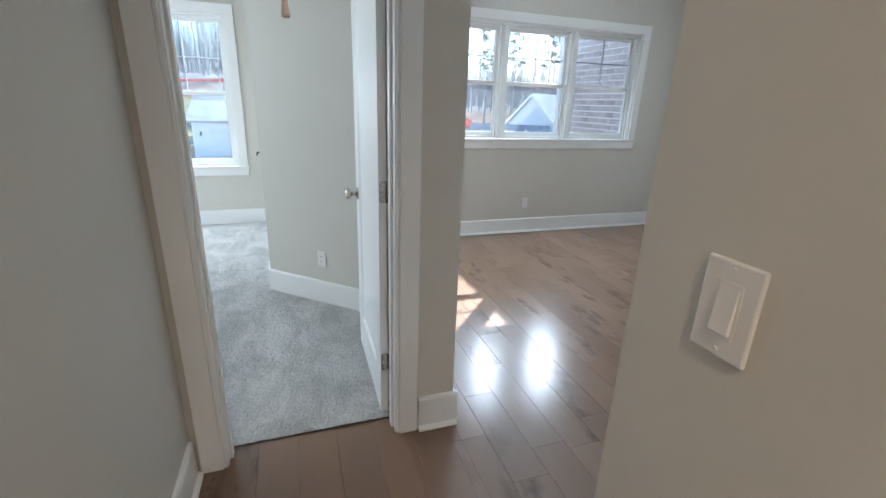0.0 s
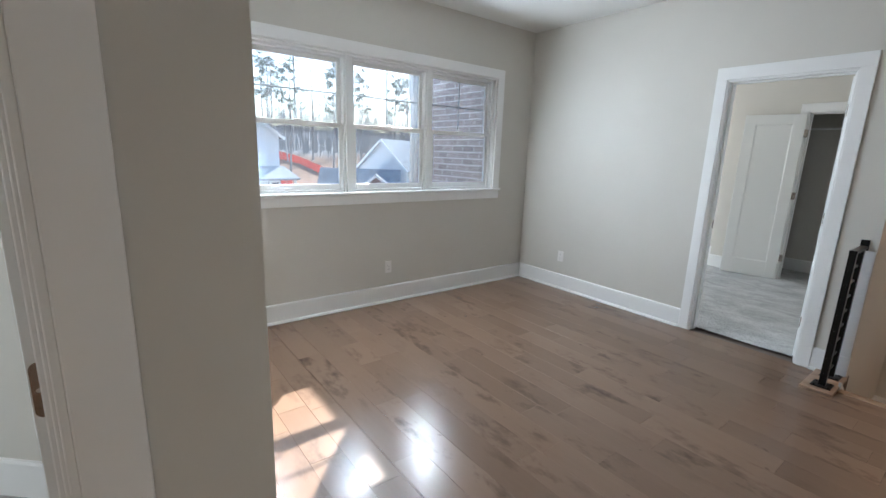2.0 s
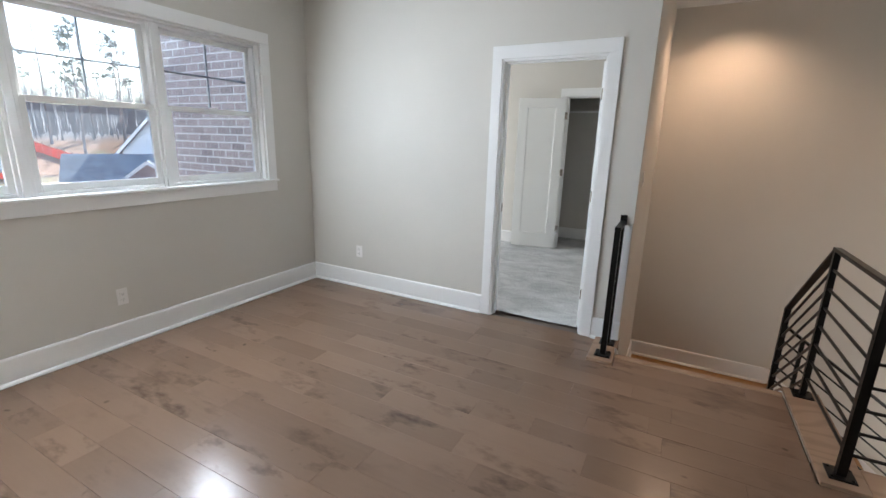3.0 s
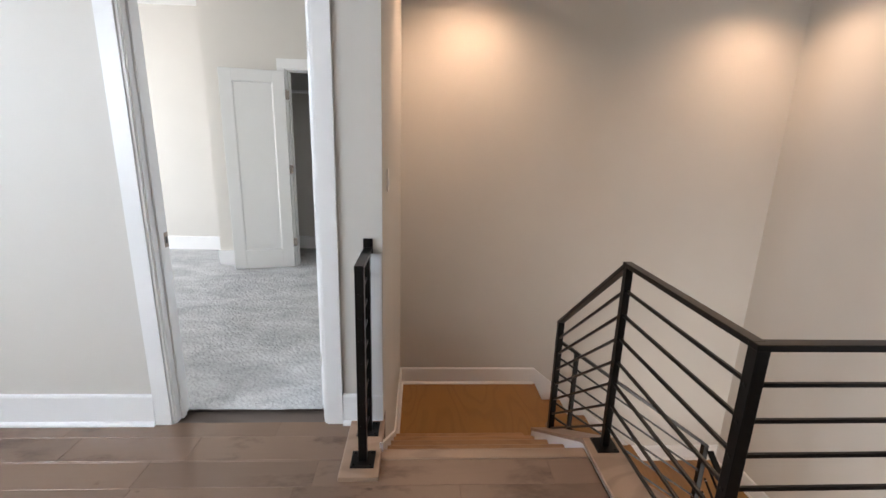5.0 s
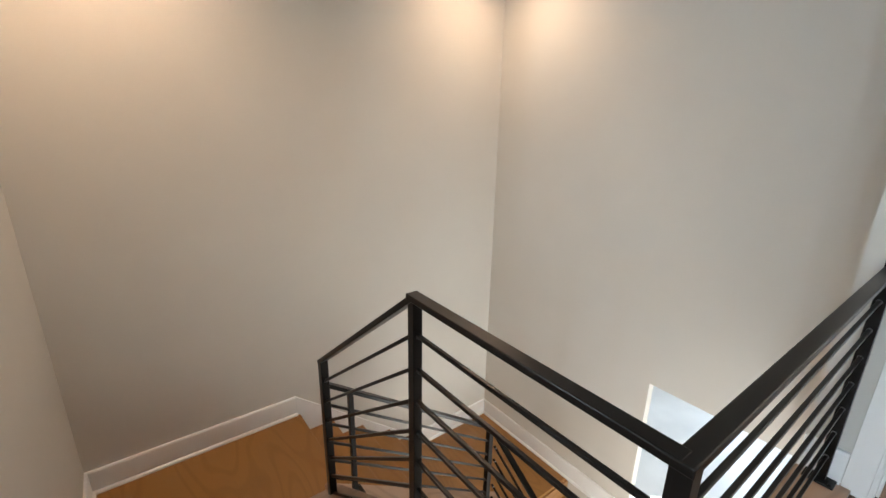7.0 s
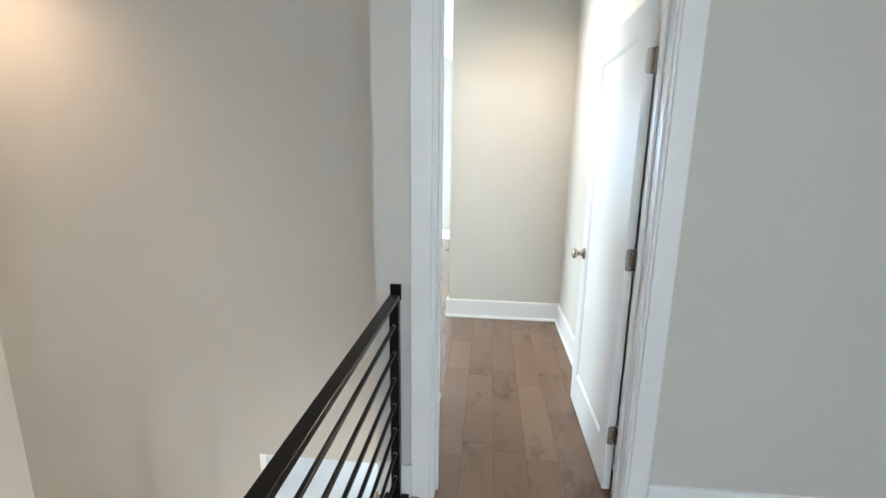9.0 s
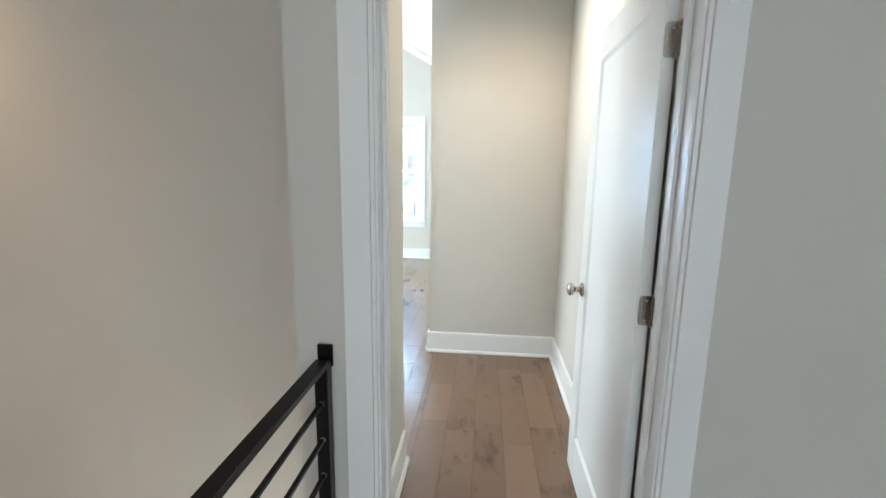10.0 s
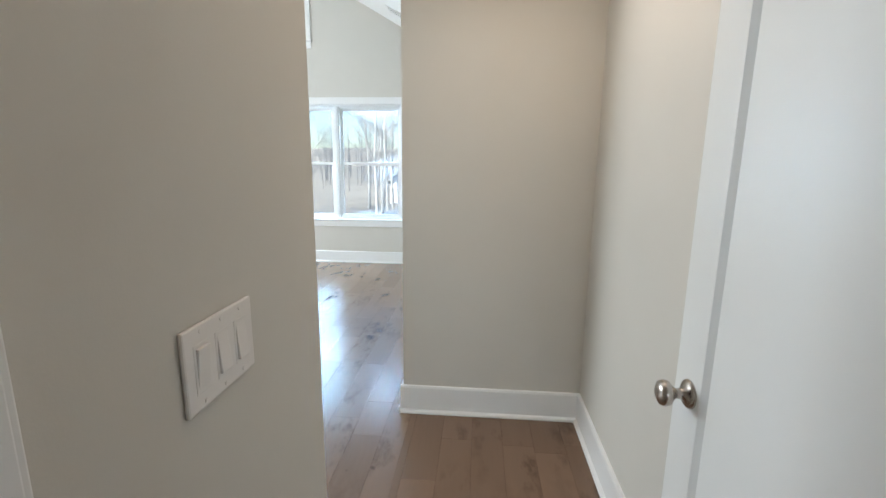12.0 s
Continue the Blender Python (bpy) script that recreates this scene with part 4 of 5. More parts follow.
plate("light_switch", pose(PE, 0.862, 1.225, 0, 0, 90) @ Matrix.Scale(0.85, 4), 1, "white single rocker switch on the passage wall")
plate("light_switch", pose(HX1, -1.092, 1.158, 0, 0, 90), 3, "white triple rocker switch plate on the hall wall")
plate("light_switch", pose(5.20, SN, 1.205, 0, 0, 180), 1, "white rocker switch on the stairwell wall")
plate("wall_outlet", pose(EX, 4.405, 0.36, 0, 0, 90), 1, "white duplex outlet low on the loft wall", "outlet")
plate("wall_outlet", pose(3.04, NY, 0.345, 0, 0, 180), 1, "white duplex outlet under the loft window", "outlet")
plate("wall_outlet", Matrix.Translation((0.683, 3.6066, 0.335)) @ Matrix.Rotation(math.atan2(-dn.y, -dn.x) - math.pi / 2, 4, "Z"), 1, "white duplex outlet on the bedroom's diagonal wall", "outlet")
plate("wall_outlet", pose(-0.6, 6.0, 0.367, 0, 0, 180), 1, "white duplex outlet under the bedroom window", "outlet")

# loose wire end by the bedroom's wall corner
wire = thing("cable_stub", "short dark cable end sticking out of the bedroom wall", "cable")
bm = bmesh.new()
tube(bm, (0.3185, 4.02, 1.025), (0.300, 4.012, 1.030), 0.006, seg=8)
tube(bm, (0.301, 4.012, 1.032), (0.296, 4.010, 1.008), 0.005, seg=8)
part("wire", bm, RUBBER, wire)
bm = bmesh.new()
tube(bm, (0.296, 4.010, 1.008), (0.297, 4.009, 1.000), 0.0035, seg=8)
part("wire_tip", bm, BOLT, wire, "bare metal tip")

# attic-stair cord in the passage
BOBX, BOBY = 0.544, 1.3185
cord = thing("pull_cord", "thin pull cord with a tapered wooden bob", "pull cord")
bm = bmesh.new()
tube(bm, (BOBX, BOBY, 1.54), (BOBX, BOBY, CEIL - 0.001), 0.0016, seg=8)
part("cord", bm, PLASTIC, cord)
bm = bmesh.new()
lathe(bm, [(0.0015, 0.032), (0.0028, 0.028), (0.0042, 0.016), (0.0062, 0.003), (0.0058, 0.0), (0.0035, -0.0015)][::-1], Matrix.Translation((BOBX, BOBY, 1.512)))
part("bob", bm, PALEWOOD, cord, smooth=True)

# recessed ceiling lights
for cx, cy, watts in CANS:
    cl = thing("ceiling_light", "white trimmed recessed ceiling light, lit warm", "ceiling light", group="recessed lights")
    bm = bmesh.new()
    lathe(bm, [(0.048, -0.001), (0.085, -0.001), (0.085, -0.006), (0.078, -0.009), (0.048, -0.006)], Matrix.Translation((cx, cy, CEIL)), 28)
    part("trim_ring", bm, TRIM, cl)
    bm = bmesh.new()
    lathe(bm, [(0.046, -0.001), (0.046, -0.004), (0.02, -0.005)], Matrix.Translation((cx, cy, CEIL)), 24)
    part("lens", bm, LENS, cl)

# great room: ceiling vent, closing walls above the hall's mouth
wall("wall_great_mouth", "y", HEX - 0.12, HEX, HE - 0.12, SS - SWT, CEIL + 0.1, 3.1)
wall("wall_great_header_west", "x", SS - 0.2, SS - 0.02, 3.6, 4.0, CEIL + 0.1, 3.3)
vent = thing("ceiling_vent", "white slotted ceiling register on the sloping ceiling", "vent", m=Matrix.Translation((4.47, -5.98, 2.70 + 0.74 * 0.5685 - 0.004)) @ Matrix.Rotation(-math.atan(0.5685), 4, "Y"))
block("vent_frame", TRIM, vent, -0.16, 0.16, -0.09, -0.07, -0.012, 0.0)
block("vent_frame", TRIM, vent, -0.16, 0.16, 0.07, 0.09, -0.012, 0.0)
block("vent_frame", TRIM, vent, -0.16, -0.14, -0.07, 0.07, -0.012, 0.0)
block("vent_frame", TRIM, vent, 0.14, 0.16, -0.07, 0.07, -0.012, 0.0)
block("backing", RUBBER, vent, -0.14, 0.14, -0.07, 0.07, -0.002, -0.001, 0.0)
for k in range(9):
    block("slat", TRIM, vent, -0.13 + k * 0.03, -0.115 + k * 0.03, -0.07, 0.07, -0.010, -0.004, 0.0)

# ---------------------------------------------------------------- outdoors: ground


def ground_height(x, y):
    def smooth(a, b, v):
        t = np.clip((v - a) / (b - a), 0, 1)
        return t * t * (3 - 2 * t)
    side = 1 - 0.5 * smooth(-2, 24, x)
    west = 1 - smooth(-6, 9, x)
    north = smooth(66, 94, y) * 8.6 * side * (1 - west) + west * (smooth(63, 77, y) * 5.0 + smooth(79, 97, y) * 3.4)
    south = smooth(40, 90, -y) * 2.6
    north = north + smooth(98, 190, y) * 9.0
    south = south + smooth(95, 170, -y) * 8.0
    wob = 0.35 * np.sin(x * 0.23 + 1.3 * np.sin(y * 0.11)) * np.sin(y * 0.19) * smooth(14, 40, np.abs(y))
    return -3.5 + north + south + wob


def axis(lim, fine, step):
    a = np.arange(-fine, fine + step, step)
    b = fine * np.geomspace(1.05, lim / fine, 24)
    return np.concatenate([-b[::-1], a, b])


gx, gy = np.meshgrid(axis(2500, 100, 3.0), axis(2500, 130, 3.0), indexing="ij")
gz = ground_height(gx, gy)
idx = np.arange(gx.size).reshape(gx.shape)
me = bpy.data.meshes.new("ground")
me.from_pydata(np.stack([gx, gy, gz], -1).reshape(-1, 3).tolist(), [], np.stack([idx[:-1, :-1], idx[1:, :-1], idx[1:, 1:], idx[:-1, 1:]], -1).reshape(-1, 4).tolist())
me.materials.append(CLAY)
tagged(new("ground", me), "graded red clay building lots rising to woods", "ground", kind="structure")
tagged(block("driveway", CONCRETE, None, -12, -3.6, 33, 40.5, -3.6, -3.37, 0.02), "pale concrete driveway", "driveway", kind="structure")


def fence_line(name, pts, height, mat, label, posts=True):
    """Cloth fence along a line on the ground, with stakes."""
    f = thing(name, label, "fence")
    bm = bmesh.new()
    cols = []
    n = 0
    for (xa, ya), (xb, yb) in zip(pts, pts[1:]):
        for t in np.linspace(0, 1, 9)[:-1]:
            x, y = xa + (xb - xa) * t, ya + (yb - ya) * t
            z = float(ground_height(np.array(x), np.array(y)))
            sag = random.uniform(-0.12, 0.05)
            cols.append((x, y, z))
            v = [bm.verts.new((x, y + o, z + w)) for o, w in ((0, -0.2), (0.03, -0.2), (0.03, height + sag), (0, height + sag))]
            if n:
                for k in range(4):
                    bm.faces.new((prev[k], prev[(k + 1) % 4], v[(k + 1) % 4], v[k]))
            prev = v
            n += 1
    part("fence_cloth", bm, mat, f)
    if posts:
        for x, y, z in cols[::2]:
            block("stake", CAPWOOD, f, x - 0.04, x + 0.04, y - 0.05, y - 0.005, z - 0.3, z + height + 0.25, 0.0)
    return f


fence_line("orange_fence", [(-40, 92), (-14, 90), (2, 88), (14, 84)], 0.5, FENCE, "orange safety mesh fence along the clay bank")
fence_line("orange_fence", [(-40, 78), (-16, 78.5), (-4, 77.5), (6, 74)], 0.45, FENCE, "orange safety mesh fence along the clay bank")
fence_line("orange_fence", [(24, 88), (26.8, 83.5), (28.6, 80), (29.5, 74), (30.5, 69)], 1.3, FENCE, "orange safety mesh fence across the clay lots")
fence_line("orange_fence", [(18.8, 66), (18.4, 60), (19.4, 54)], 1.2, FENCE, "orange safety mesh fence across the clay lots")
fence_line("silt_fence", [(-30, 70), (-18, 69), (-8.5, 66), (-4, 58)], 0.9, SILT, "dark silt fence with wooden stakes round the clay pad")
fence_line("silt_fence", [(-26, 47), (-15, 43.5), (-9.6, 51), (-6, 57)], 0.9, SILT, "dark silt fence with wooden stakes round the clay pad")


# ---------------------------------------------------------------- outdoors: buildings
def gable_house(name, x0, x1, y0, y1, z0, eave, ridge, label, ridge_along="y", windows=(), over=0.4, wall_mat=SIDING, turn=0.0):
    """A house with lap siding, gable roof with overhang, rake boards and windows (face, a0, a1, zb, zt)."""
    h = thing(name, label, "house")
    bm = bmesh.new()
    box(bm, x0, x1, y0, y1, z0, eave)
    if ridge_along == "y":
        xm = (x0 + x1) / 2
        for y, s in ((y0, 0), (y1, 0)):
            bm.faces.new([bm.verts.new(p) for p in ((x0, y, eave), (x1, y, eave), (xm, y, ridge))])
    else:
        ym = (y0 + y1) / 2
        for x in (x0, x1):
            bm.faces.new([bm.verts.new(p) for p in ((x, y0, eave), (x, y1, eave), (x, ym, ridge))])
    part("house_wall", bm, wall_mat, h)
    # courses of siding on the near face
    bm = bmesh.new()
    z = z0 + 0.2
    while z < ridge - 0.1:
        t = max(0.0, (z - eave) / (ridge - eave)) if ridge_along == "y" else (0 if z < eave else 1)
        if t < 1:
            w = (x1 - x0) / 2 * t
            box(bm, x0 + w, x1 - w, y0 - 0.02, y0 - 0.001, z, z + 0.03)
        z += 0.2
    tagged(part("siding_courses", bm, wall_mat, h), kind="stuff")
    s = (ridge - eave) / (((x1 - x0) if ridge_along == "y" else (y1 - y0)) / 2)
    for sg in (-1, 1):
        bm = bmesh.new()
        if ridge_along == "y":
            xm, half = (x0 + x1) / 2, (x1 - x0) / 2 + over
            a = [(xm, ridge + 0.16), (xm + sg * half, ridge + 0.16 - s * half), (xm + sg * half, ridge - s * half), (xm, ridge)]
            p = [bm.verts.new((u, y0 - over, w)) for u, w in a]
            q = [bm.verts.new((u, y1 + over, w)) for u, w in a]
        else:
            ym, half = (y0 + y1) / 2, (y1 - y0) / 2 + over
            a = [(ym, ridge + 0.16), (ym + sg * half, ridge + 0.16 - s * half), (ym + sg * half, ridge - s * half), (ym, ridge)]
            p = [bm.verts.new((x0 - over, u, w)) for u, w in a]
            q = [bm.verts.new((x1 + over, u, w)) for u, w in a]
        for k in range(4):
            bm.faces.new((p[k], p[(k + 1) % 4], q[(k + 1) % 4], q[k]))
        bm.faces.new(p[::-1]), bm.faces.new(q)
        part("roof", bm, SHINGLE, h)
        if ridge_along == "y":
            bm = bmesh.new()
            bar(bm, (xm, y0 - over - 0.02, ridge + 0.02), (xm + sg * half, y0 - over - 0.02, ridge + 0.02 - s * half), 0.05, 0.24)
            part("rake_board", bm, TRIM, h)
    for a0, a1, zb, zt in windows:
        w = block("window", TRIM, h, a0 - 0.1, a1 + 0.1, y0 - 0.05, y0 - 0.021, zb - 0.1, zt + 0.1, 0.0)
        m = (a0 + a1) / 2
        block("pane", DARKGLASS, w, a0, m - 0.04, y0 - 0.06, y0 - 0.051, zb, zt, 0.0)
        block("pane", DARKGLASS, w, m + 0.04, a1, y0 - 0.06, y0 - 0.051, zb, zt, 0.0)
    if turn:
        c = Vector(((x0 + x1) / 2, y0, 0))
        h.matrix_world = Matrix.Translation(c) @ Matrix.Rotation(radians(turn), 4, "Z") @ Matrix.Translation(-c)
    return h


ha = gable_house("white_house", 6.6, 12.9, 40, 52, -4.2, 2.4, 4.6, "white two-storey house with grey gable roof and porch", windows=[(9.7, 11.2, 0.4, 1.7)])
bm = bmesh.new()
vs = [bm.verts.new(p) for p in ((6.6, 39.9, -0.1), (13.2, 39.9, -0.1), (13.8, 37.6, -1.0), (6.4, 37.6, -1.0))]
us = [bm.verts.new(v.co - Vector((0, 0, 0.15))) for v in vs]
for k in range(4):
    bm.faces.new((vs[k], vs[(k + 1) % 4], us[(k + 1) % 4], us[k]))
bm.faces.new(vs), bm.faces.new(us[::-1])
part("porch_roof", bm, SHINGLE, ha)
for px in (6.7, 9.2, 11.4, 13.4):
    block("porch_post", TRIM, ha, px - 0.1, px + 0.1, 37.7, 37.9, -4.0, -1.1, 0.0)
for px in (9.6, 11.7):
    w = block("window", TRIM, ha, px, px + 1.1, 39.93, 39.978, -3.0, -1.4, 0.0)
    block("pane", DARKGLASS, w, px + 0.1, px + 1.0, 39.92, 39.929, -2.9, -1.5, 0.0)
gable_house("white_house", 22.0, 28.2, 44, 57, -4.2, -0.35, 2.55, "white house with steep grey gable roof", windows=[(26.4, 27.0, -2.7, -1.3)], turn=-65)
gable_house("brick_garage", 20.5, 23.1, 39.4, 42.5, -4.2, -1.95, -0.95, "small brick front gable with grey roof beside the white house", over=0.25, wall_mat=GABLEBRICK, turn=-32)
gable_house("grey_garage", 17.2, 24.6, 41.2, 45.2, -4.2, -2.3, -0.55, "low grey-roofed garage beside the white house", ridge_along="x", turn=-32)
garage = gable_house("white_garage", -7.0, 1.8, 41.6, 53, -4.0, -0.55, 1.7, "white garage with steep grey-blue roof by the driveway", ridge_along="x")
for gx0 in (-5.9, -2.4):
    gd = block("garage_door", VINYL, garage, gx0, gx0 + 2.7, 41.53, 41.578, -3.37, -1.25, 0.01, "pale panelled garage door")
    for k in range(4):
        for j in range(4):
            block("door_panel", GRILLE, gd, gx0 + 0.1 + j * 0.65, gx0 + 0.65 + j * 0.65, 41.515, 41.529, -3.3 + k * 0.53, -2.88 + k * 0.53, 0.0)
block("corner_board", TRIM, garage, -7.03, -6.85, 41.55, 41.579, -3.9, -0.6, 0.0)
lantern = block("wall_lantern", SLOT, garage, -6.5, -6.36, 41.44, 41.578, -1.75, -1.4, 0.02, "small dark wall lantern")
bm = bmesh.new()
tube(bm, (-2.9, 41.5, -3.4), (-2.9, 41.5, -0.95), 0.05, seg=8)
tube(bm, (-2.9, 41.5, -0.95), (-2.9, 41.25, -0.62), 0.05, seg=8)
part("downspout", bm, TRIM, garage)
gable_house("white_house", 8.0, 14.0, -62, -52, -4.2, -0.6, 2.0, "white house seen between the trees", windows=[])


# brick wing of the house beside the loft window
BX, BY0, BY1, BZ0, BZ1 = 4.75, NY + 0.16, 7.1, -3.8, 3.05
wing = thing("wall_brick_wing", "grey-brown brick wing with pale mortar joints", "wall", kind="structure")
block("mortar_bed", MORTAR, wing, BX + 0.0035, BX + 0.1, BY0, BY1 - 0.012, BZ0, BZ1, 0.0)
block("corner_board", TRIM, wing, BX - 0.02, BX + 0.09, BY1 - 0.01, BY1 + 0.13, BZ0, BZ1, 0.004)
block("frieze_board", TRIM, wing, BX - 0.02, BX + 0.008, BY0, BY1 - 0.01, BZ1 - 0.22, BZ1, 0.004)
block("gutter", TRIM, wing, BX - 0.10, BX - 0.021, BY0, BY1 + 0.3, BZ1 - 0.12, BZ1 - 0.01, 0.02)
bm = bmesh.new()
vs = [bm.verts.new(p) for p in ((BX - 0.08, BY0, BZ1 - 0.06), (BX - 0.08, BY1 + 0.3, BZ1 - 0.06), (BX + 2.2, BY1 + 0.3, BZ1 + 1.2), (BX + 2.2, BY0, BZ1 + 1.2))]
us = [bm.verts.new(v.co + Vector((0, 0, 0.1))) for v in vs]
for k in range(4):
    bm.faces.new((vs[k], vs[(k + 1) % 4], us[(k + 1) % 4], us[k]))
bm.faces.new(vs[::-1]), bm.faces.new(us)
part("wing_roof", bm, SHINGLE, wing)
bm = bmesh.new()
for a, b in (((BX - 0.03, BY1 + 0.06, -3.5), (BX - 0.03, BY1 + 0.06, 2.1)), ((BX - 0.03, BY1 + 0.06, 2.1), (BX - 0.06, BY1 + 0.06, 2.3)),
             ((BX - 0.06, BY1 + 0.06, 2.3), (BX - 0.06, BY1 + 0.06, BZ1 - 0.1))):
    tube(bm, a, b, 0.045, seg=12)
part("downspout", bm, TRIM, wing, "white downspout with an elbow")


bm = bmesh.new()
arc = [(0.0, 0.0), (-0.30, 0.0), (-0.30, -0.06)] + [(-0.30 + 0.24 * math.sin(a), -0.30 + 0.24 * math.cos(a)) for a in (k * math.pi / 16 for k in range(1, 9))] + [(-0.06, -0.75), (0.0, -0.95)]
p = [bm.verts.new((BX - 0.02 + u, BY1 + 0.0, 3.0 + w)) for u, w in arc]
q = [bm.verts.new((BX - 0.02 + u, BY1 + 0.12, 3.0 + w)) for u, w in arc]
for k in range(len(arc)):
    bm.faces.new((p[k], p[(k + 1) % len(arc)], q[(k + 1) % len(arc)], q[k]))
bm.faces.new(p[::-1]), bm.faces.new(q)
part("corner_bracket", bm, TRIM, wing, "white curved bracket under the eave")


# ---------------------------------------------------------------- outdoors: trees
def tree_parts(parent, height, radius, seed, mat, pine=False, limbs=16):
    """Tapered trunk with limbs, and a crown of fine twigs or of needle clumps."""
    rng = random.Random(seed)
    bm = bmesh.new()
    pts = []
    x = y = 0.0
    n = 8
    for k in range(n + 1):
        pts.append(Vector((x, y, height * k / n)))
        x += rng.uniform(-1, 1) * height * 0.009
        y += rng.uniform(-1, 1) * height * 0.009
    for k in range(n):
        tube(bm, pts[k], pts[k + 1], radius * (1 - 0.85 * k / n), radius * (1 - 0.85 * (k + 1) / n), 7)
    tips = []
    for k in range(limbs):
        t = rng.uniform(0.35 if not pine else 0.5, 0.98)
        i = min(int(t * n), n - 1)
        base = pts[i].lerp(pts[i + 1], t * n - i)
        ang = rng.uniform(0, 2 * math.pi)
        ln = height * rng.uniform(0.10, 0.24) * (1.25 - t)
        rise = rng.uniform(0.35, 1.1) if not pine else rng.uniform(-0.1, 0.35)
        tip = base + Vector((math.cos(ang) * ln, math.sin(ang) * ln, ln * rise))
        r = radius * (1 - 0.85 * t) * 0.5
        tube(bm, base, tip, r, r * 0.25, 5)
        tips.append((base, tip, r))
    part("trunk", bm, mat, parent)
    bm = bmesh.new()
    if pine:
        for base, tip, r in tips:
            for q in range(6):
                c = base.lerp(tip, rng.uniform(0.45, 1.05)) + Vector((rng.uniform(-.5, .5), rng.uniform(-.5, .5), rng.uniform(-.3, .4)))
                for _ in range(7):
                    d = Vector((rng.uniform(-1, 1), rng.uniform(-1, 1), rng.uniform(-0.5, 1))).normalized() * rng.uniform(0.25, 0.6)
                    s = Vector((rng.uniform(-1, 1), rng.uniform(-1, 1), rng.uniform(-1, 1))).normalized() * 0.10
                    bm.faces.new([bm.verts.new(p) for p in (c, c + d * 0.5 + s, c + d, c + d * 0.5 - s)])
        part("crown", bm, PINE, parent)
    else:
        for base, tip, r in tips:
            for q in range(7):
                b = base.lerp(tip, rng.uniform(0.3, 1.0))
                d = (tip - base).normalized() * rng.uniform(0.4, 1.3) + Vector((rng.uniform(-1, 1), rng.uniform(-1, 1), rng.uniform(0.0, 1.2))) * 0.8
                e = b + d
                tube(bm, b, e, max(r * 0.3, 0.012), 0.006, 3)
                for _ in range(3):
                    f = b.lerp(e, rng.uniform(0.3, 1.0))
                    tube(bm, f, f + Vector((rng.uniform(-1, 1), rng.uniform(-1, 1), rng.uniform(0, 1))) * 0.55, 0.009, 0.004, 3)
        part("crown", bm, mat, parent)


kinds = []
for seed, (hgt, rad, mat, pine) in enumerate([(17, 0.2, BARK, False), (14, 0.15, PALEBARK, False), (19, 0.24, BARK, False), (18, 0.2, BARK, True)]):
    t = thing("pine_tree" if pine else "bare_tree", "tall pine with a high open crown" if pine else "tall leafless tree with thin grey limbs", "tree", group="trees round the house")
    tree_parts(t, hgt, rad, seed + 3, mat, pine, 26 if pine else 20)
    kinds.append(t)
rng = random.Random(5)
spots = []
for k in range(46):
    x = rng.uniform(-34, 60)
    spots.append((x, rng.uniform(96, 112) if x < 24 else rng.uniform(72, 90), rng.randrange(3) if k % 5 else 3))
spots += [(-7.5, 62, 1), (-13.5, 64, 0), (10.5, 66, 2), (14, 70, 1), (17, 68, 0), (24.5, 72, 3), (31, 70, 3)]
for k in range(22):
    spots.append((rng.uniform(5, 26), -rng.uniform(22, 50), rng.choice((1, 1, 1, 1, 0))))
used = set()
for x, y, k in spots:
    z = float(ground_height(np.array(x), np.array(y))) - 0.2
    m = Matrix.Translation((x, y, z)) @ Matrix.Rotation(rng.uniform(0, 6.28), 4, "Z") @ Matrix.Rotation(radians(rng.uniform(-3, 3)), 4, "X")
    if k not in used:
        kinds[k].matrix_world = m
        used.add(k)
    else:
        copy_thing(kinds[k], m)

# far woods, uncountable
verts, faces = [], []
for k in range(7200):
    x = rng.uniform(-130, 190)
    y = rng.uniform(112, 150) if k % 6 else -rng.uniform(60, 110)
    if k % 6 and x > 28:
        y -= 26
    z = float(ground_height(np.array(x), np.array(y))) - 0.3
    h = rng.uniform(5, 13)
    r = rng.uniform(0.035, 0.09)
    lean = rng.uniform(-0.6, 0.6)
    strokes = [((x, y, z), (x + lean, y, z + h), r)]
    for _ in range(9):
        t = rng.uniform(0.3, 0.95)
        ln = rng.uniform(0.8, 2.4)
        bx, bz = x + lean * t, z + h * t
        strokes.append(((bx, y, bz), (bx + rng.choice((-1, 1)) * ln, y + rng.uniform(-1, 1), bz + ln * rng.uniform(0.5, 1.3)), r * 0.4))
    for a, b, w in strokes:
        n = len(verts)
        for (px, py, pz), s in ((a, w), (b, w * 0.25)):
            verts += [(px - s, py - s * 0.6, pz), (px + s, py - s * 0.6, pz), (px, py + s, pz)]
        faces += [(n, n + 1, n + 4, n + 3), (n + 1, n + 2, n + 5, n + 4), (n + 2, n, n + 3, n + 5)]
me = bpy.data.meshes.new("far_woods")
me.from_pydata(verts, [], faces)
me.materials.append(WOODS)
tagged(new("far_woods", me), "distant grey leafless woods", "woods", kind="stuff")

# ---------------------------------------------------------------- floor planks
W = 0.159
REGIONS = [(0.09, PE, -1.19, DW + 0.098), (PE, PX, PS, DW), (PX, 1.9, PS, NY), (1.9, 3.819, HY, NY), (3.819, 4.602, 0.984, NY), (4.602, EX, 2.116, NY),
           (HX0, HX1, HE, HY), (HX1, 6.7, -6.66, SS - SWT)]


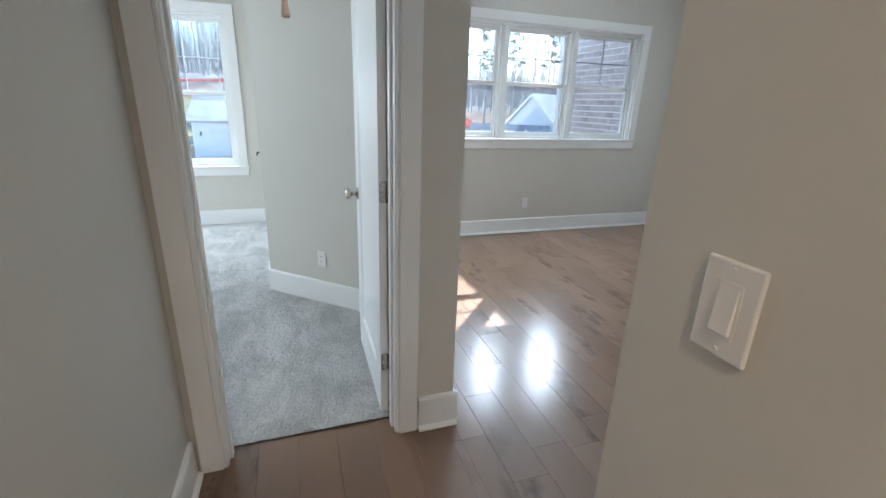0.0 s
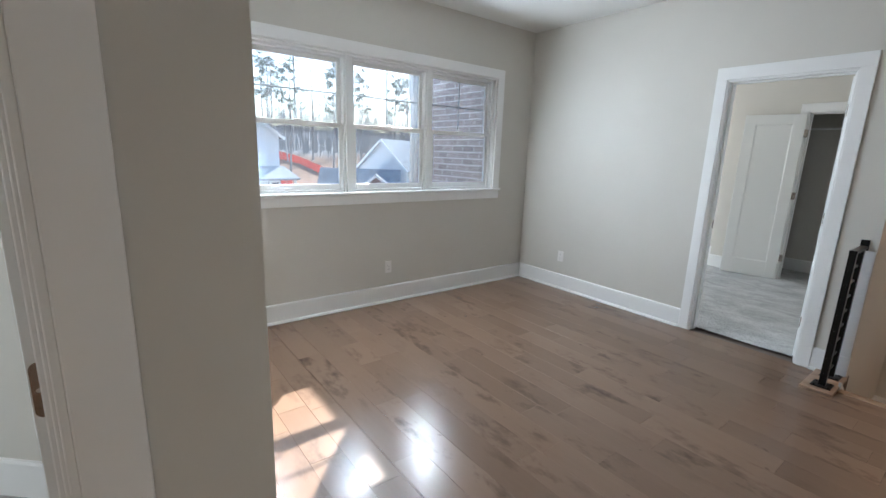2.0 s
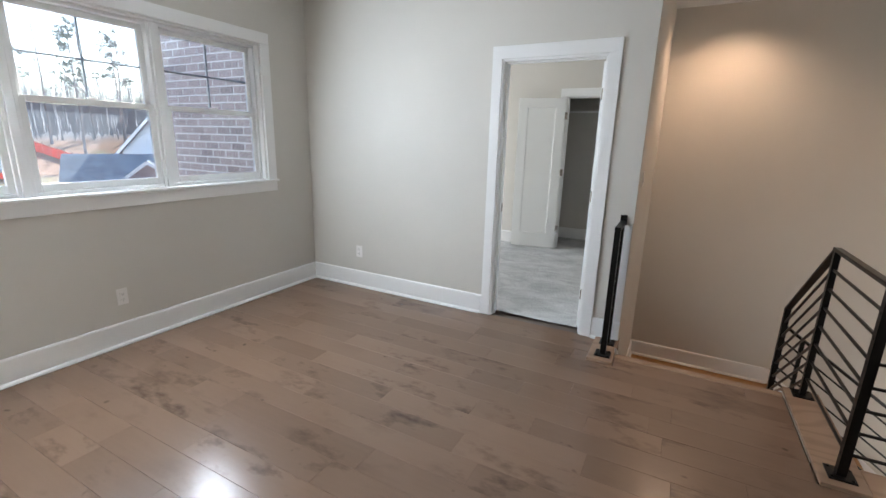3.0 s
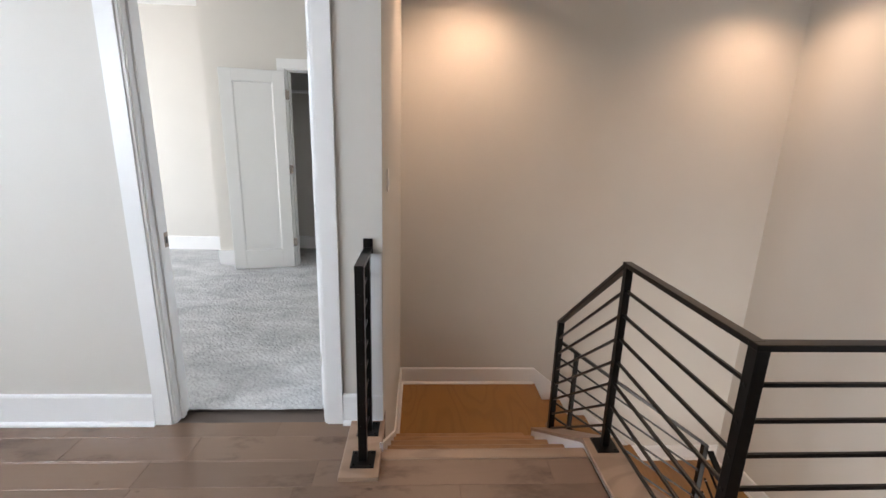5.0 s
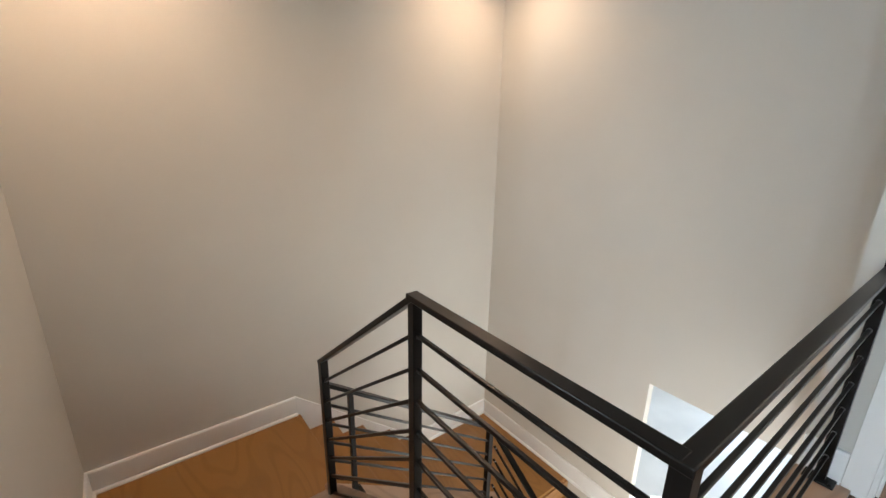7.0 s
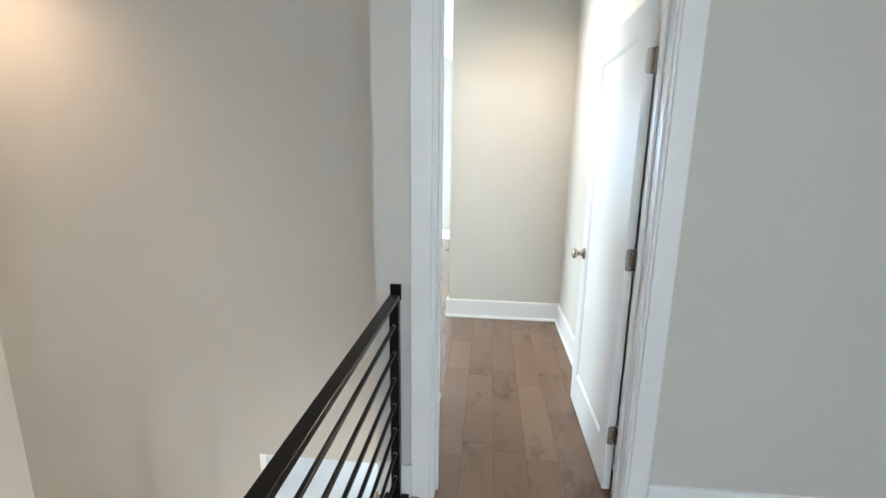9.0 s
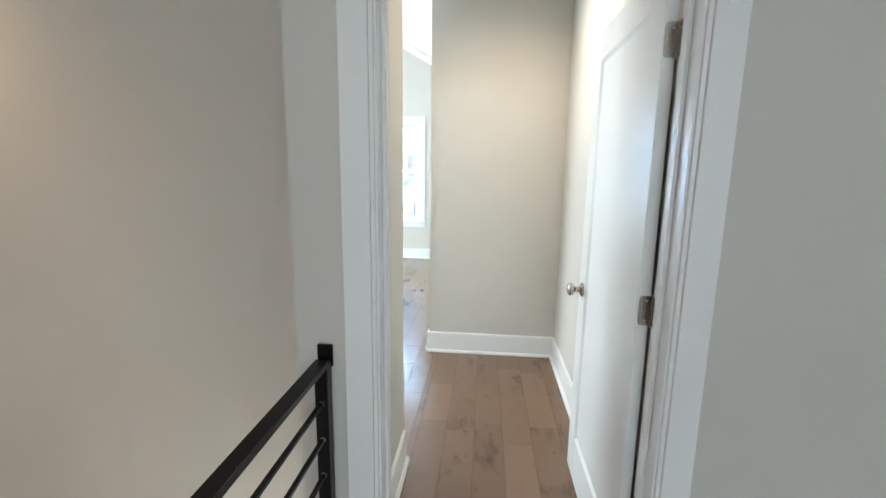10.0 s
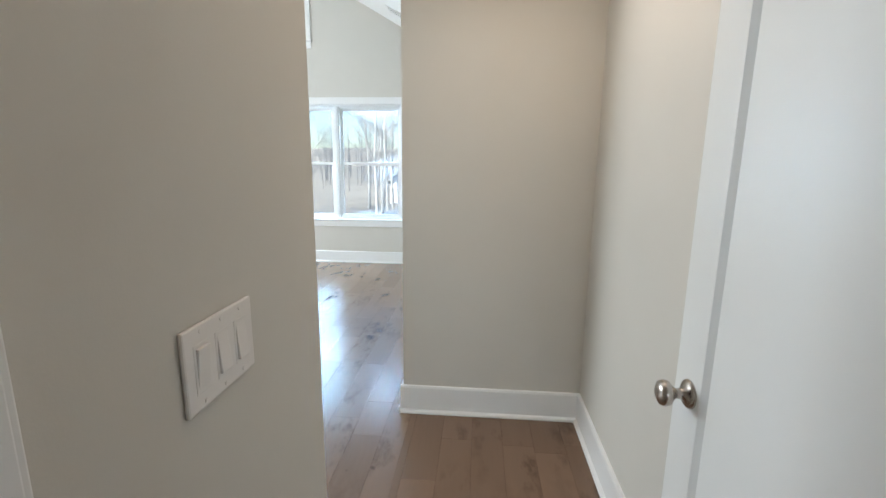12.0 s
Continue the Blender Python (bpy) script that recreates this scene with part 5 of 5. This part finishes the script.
def plank_mesh(w, l):
    me = bpy.data.meshes.new("plank")
    c, t = 0.0011, 0.012
    x, y = w / 2, l / 2
    v = [(-x, -y, -t), (x, -y, -t), (x, y, -t), (-x, y, -t), (-x, -y, -c), (x, -y, -c), (x, y, -c), (-x, y, -c),
         (-x + c, -y + c, 0), (x - c, -y + c, 0), (x - c, y - c, 0), (-x + c, y - c, 0)]
    f = [(8, 9, 10, 11)] + [(k, (k + 1) % 4, 4 + (k + 1) % 4, 4 + k) for k in range(4)] + [(4 + k, 4 + (k + 1) % 4, 8 + (k + 1) % 4, 8 + k) for k in range(4)]
    me.from_pydata(v, [], f)
    me.materials.append(PLANK)
    return me


def plank_joints(col):
    r = random.Random(col * 17 + 3)
    y = -8.0 - r.uniform(0, 1.2)
    out = [y]
    while y < 6:
        y += r.choice((0.35, 0.5, 0.7, 0.9, 1.0, 1.2)) * r.uniform(0.9, 1.1)
        out.append(y)
    return out


for x0, x1, y0, y1 in REGIONS:
    for col in range(int(math.floor(x0 / W)), int(math.ceil(x1 / W))):
        a, b = max(x0, col * W), min(x1, (col + 1) * W)
        if b - a < 0.002:
            continue
        js = plank_joints(col)
        for j0, j1 in zip(js, js[1:]):
            c, d = max(j0, y0), min(j1, y1)
            if d - c < 0.01:
                continue
            ob = new("plank", plank_mesh(b - a - 0.0004, d - c - 0.0004))
            ob.location = ((a + b) / 2, (c + d) / 2, 0.0)
            ob.parent = floor

# ---------------------------------------------------------------- bricks of the wing
BW, BH, J = 0.200, 0.068, 0.014


def brick_mesh(l):
    me = bpy.data.meshes.new("brick")
    c, t = 0.003, 0.012
    y, z = l / 2, BH / 2
    v = [(0, -y + c, -z + c), (0, y - c, -z + c), (0, y - c, z - c), (0, -y + c, z - c), (c, -y, -z), (c, y, -z), (c, y, z), (c, -y, z),
         (t, -y, -z), (t, y, -z), (t, y, z), (t, -y, z)]
    f = [(0, 3, 2, 1)] + [(k, (k + 1) % 4, 4 + (k + 1) % 4, 4 + k) for k in range(4)] + [(4 + k, 4 + (k + 1) % 4, 8 + (k + 1) % 4, 8 + k) for k in range(4)]
    me.from_pydata(v, [], f)
    me.materials.append(BRICK)
    return me


full = brick_mesh(BW)
rest = bmesh.new()
zrow, r = BZ0 + 0.04, 0
while zrow < BZ1 - 0.3:
    y = BY0 + 0.006 - (0.107 if r % 2 else 0)
    while y < BY1 - 0.02:
        a, b = max(y, BY0 + 0.006), min(y + BW, BY1 - 0.016)
        if b - a > 0.03:
            if 0.3 < zrow < 2.75:
                ob = new("brick", full if b - a > BW - 0.002 else brick_mesh(b - a))
                ob.location = (BX + random.uniform(-0.001, 0.001), (a + b) / 2, zrow)
                ob.parent = wing
            else:
                box(rest, BX, BX + 0.012, a, b, zrow - BH / 2, zrow + BH / 2)
        y += BW + J
    zrow += BH + J
    r += 1
tagged(part("brick_courses", rest, BRICK, wing), kind="stuff")
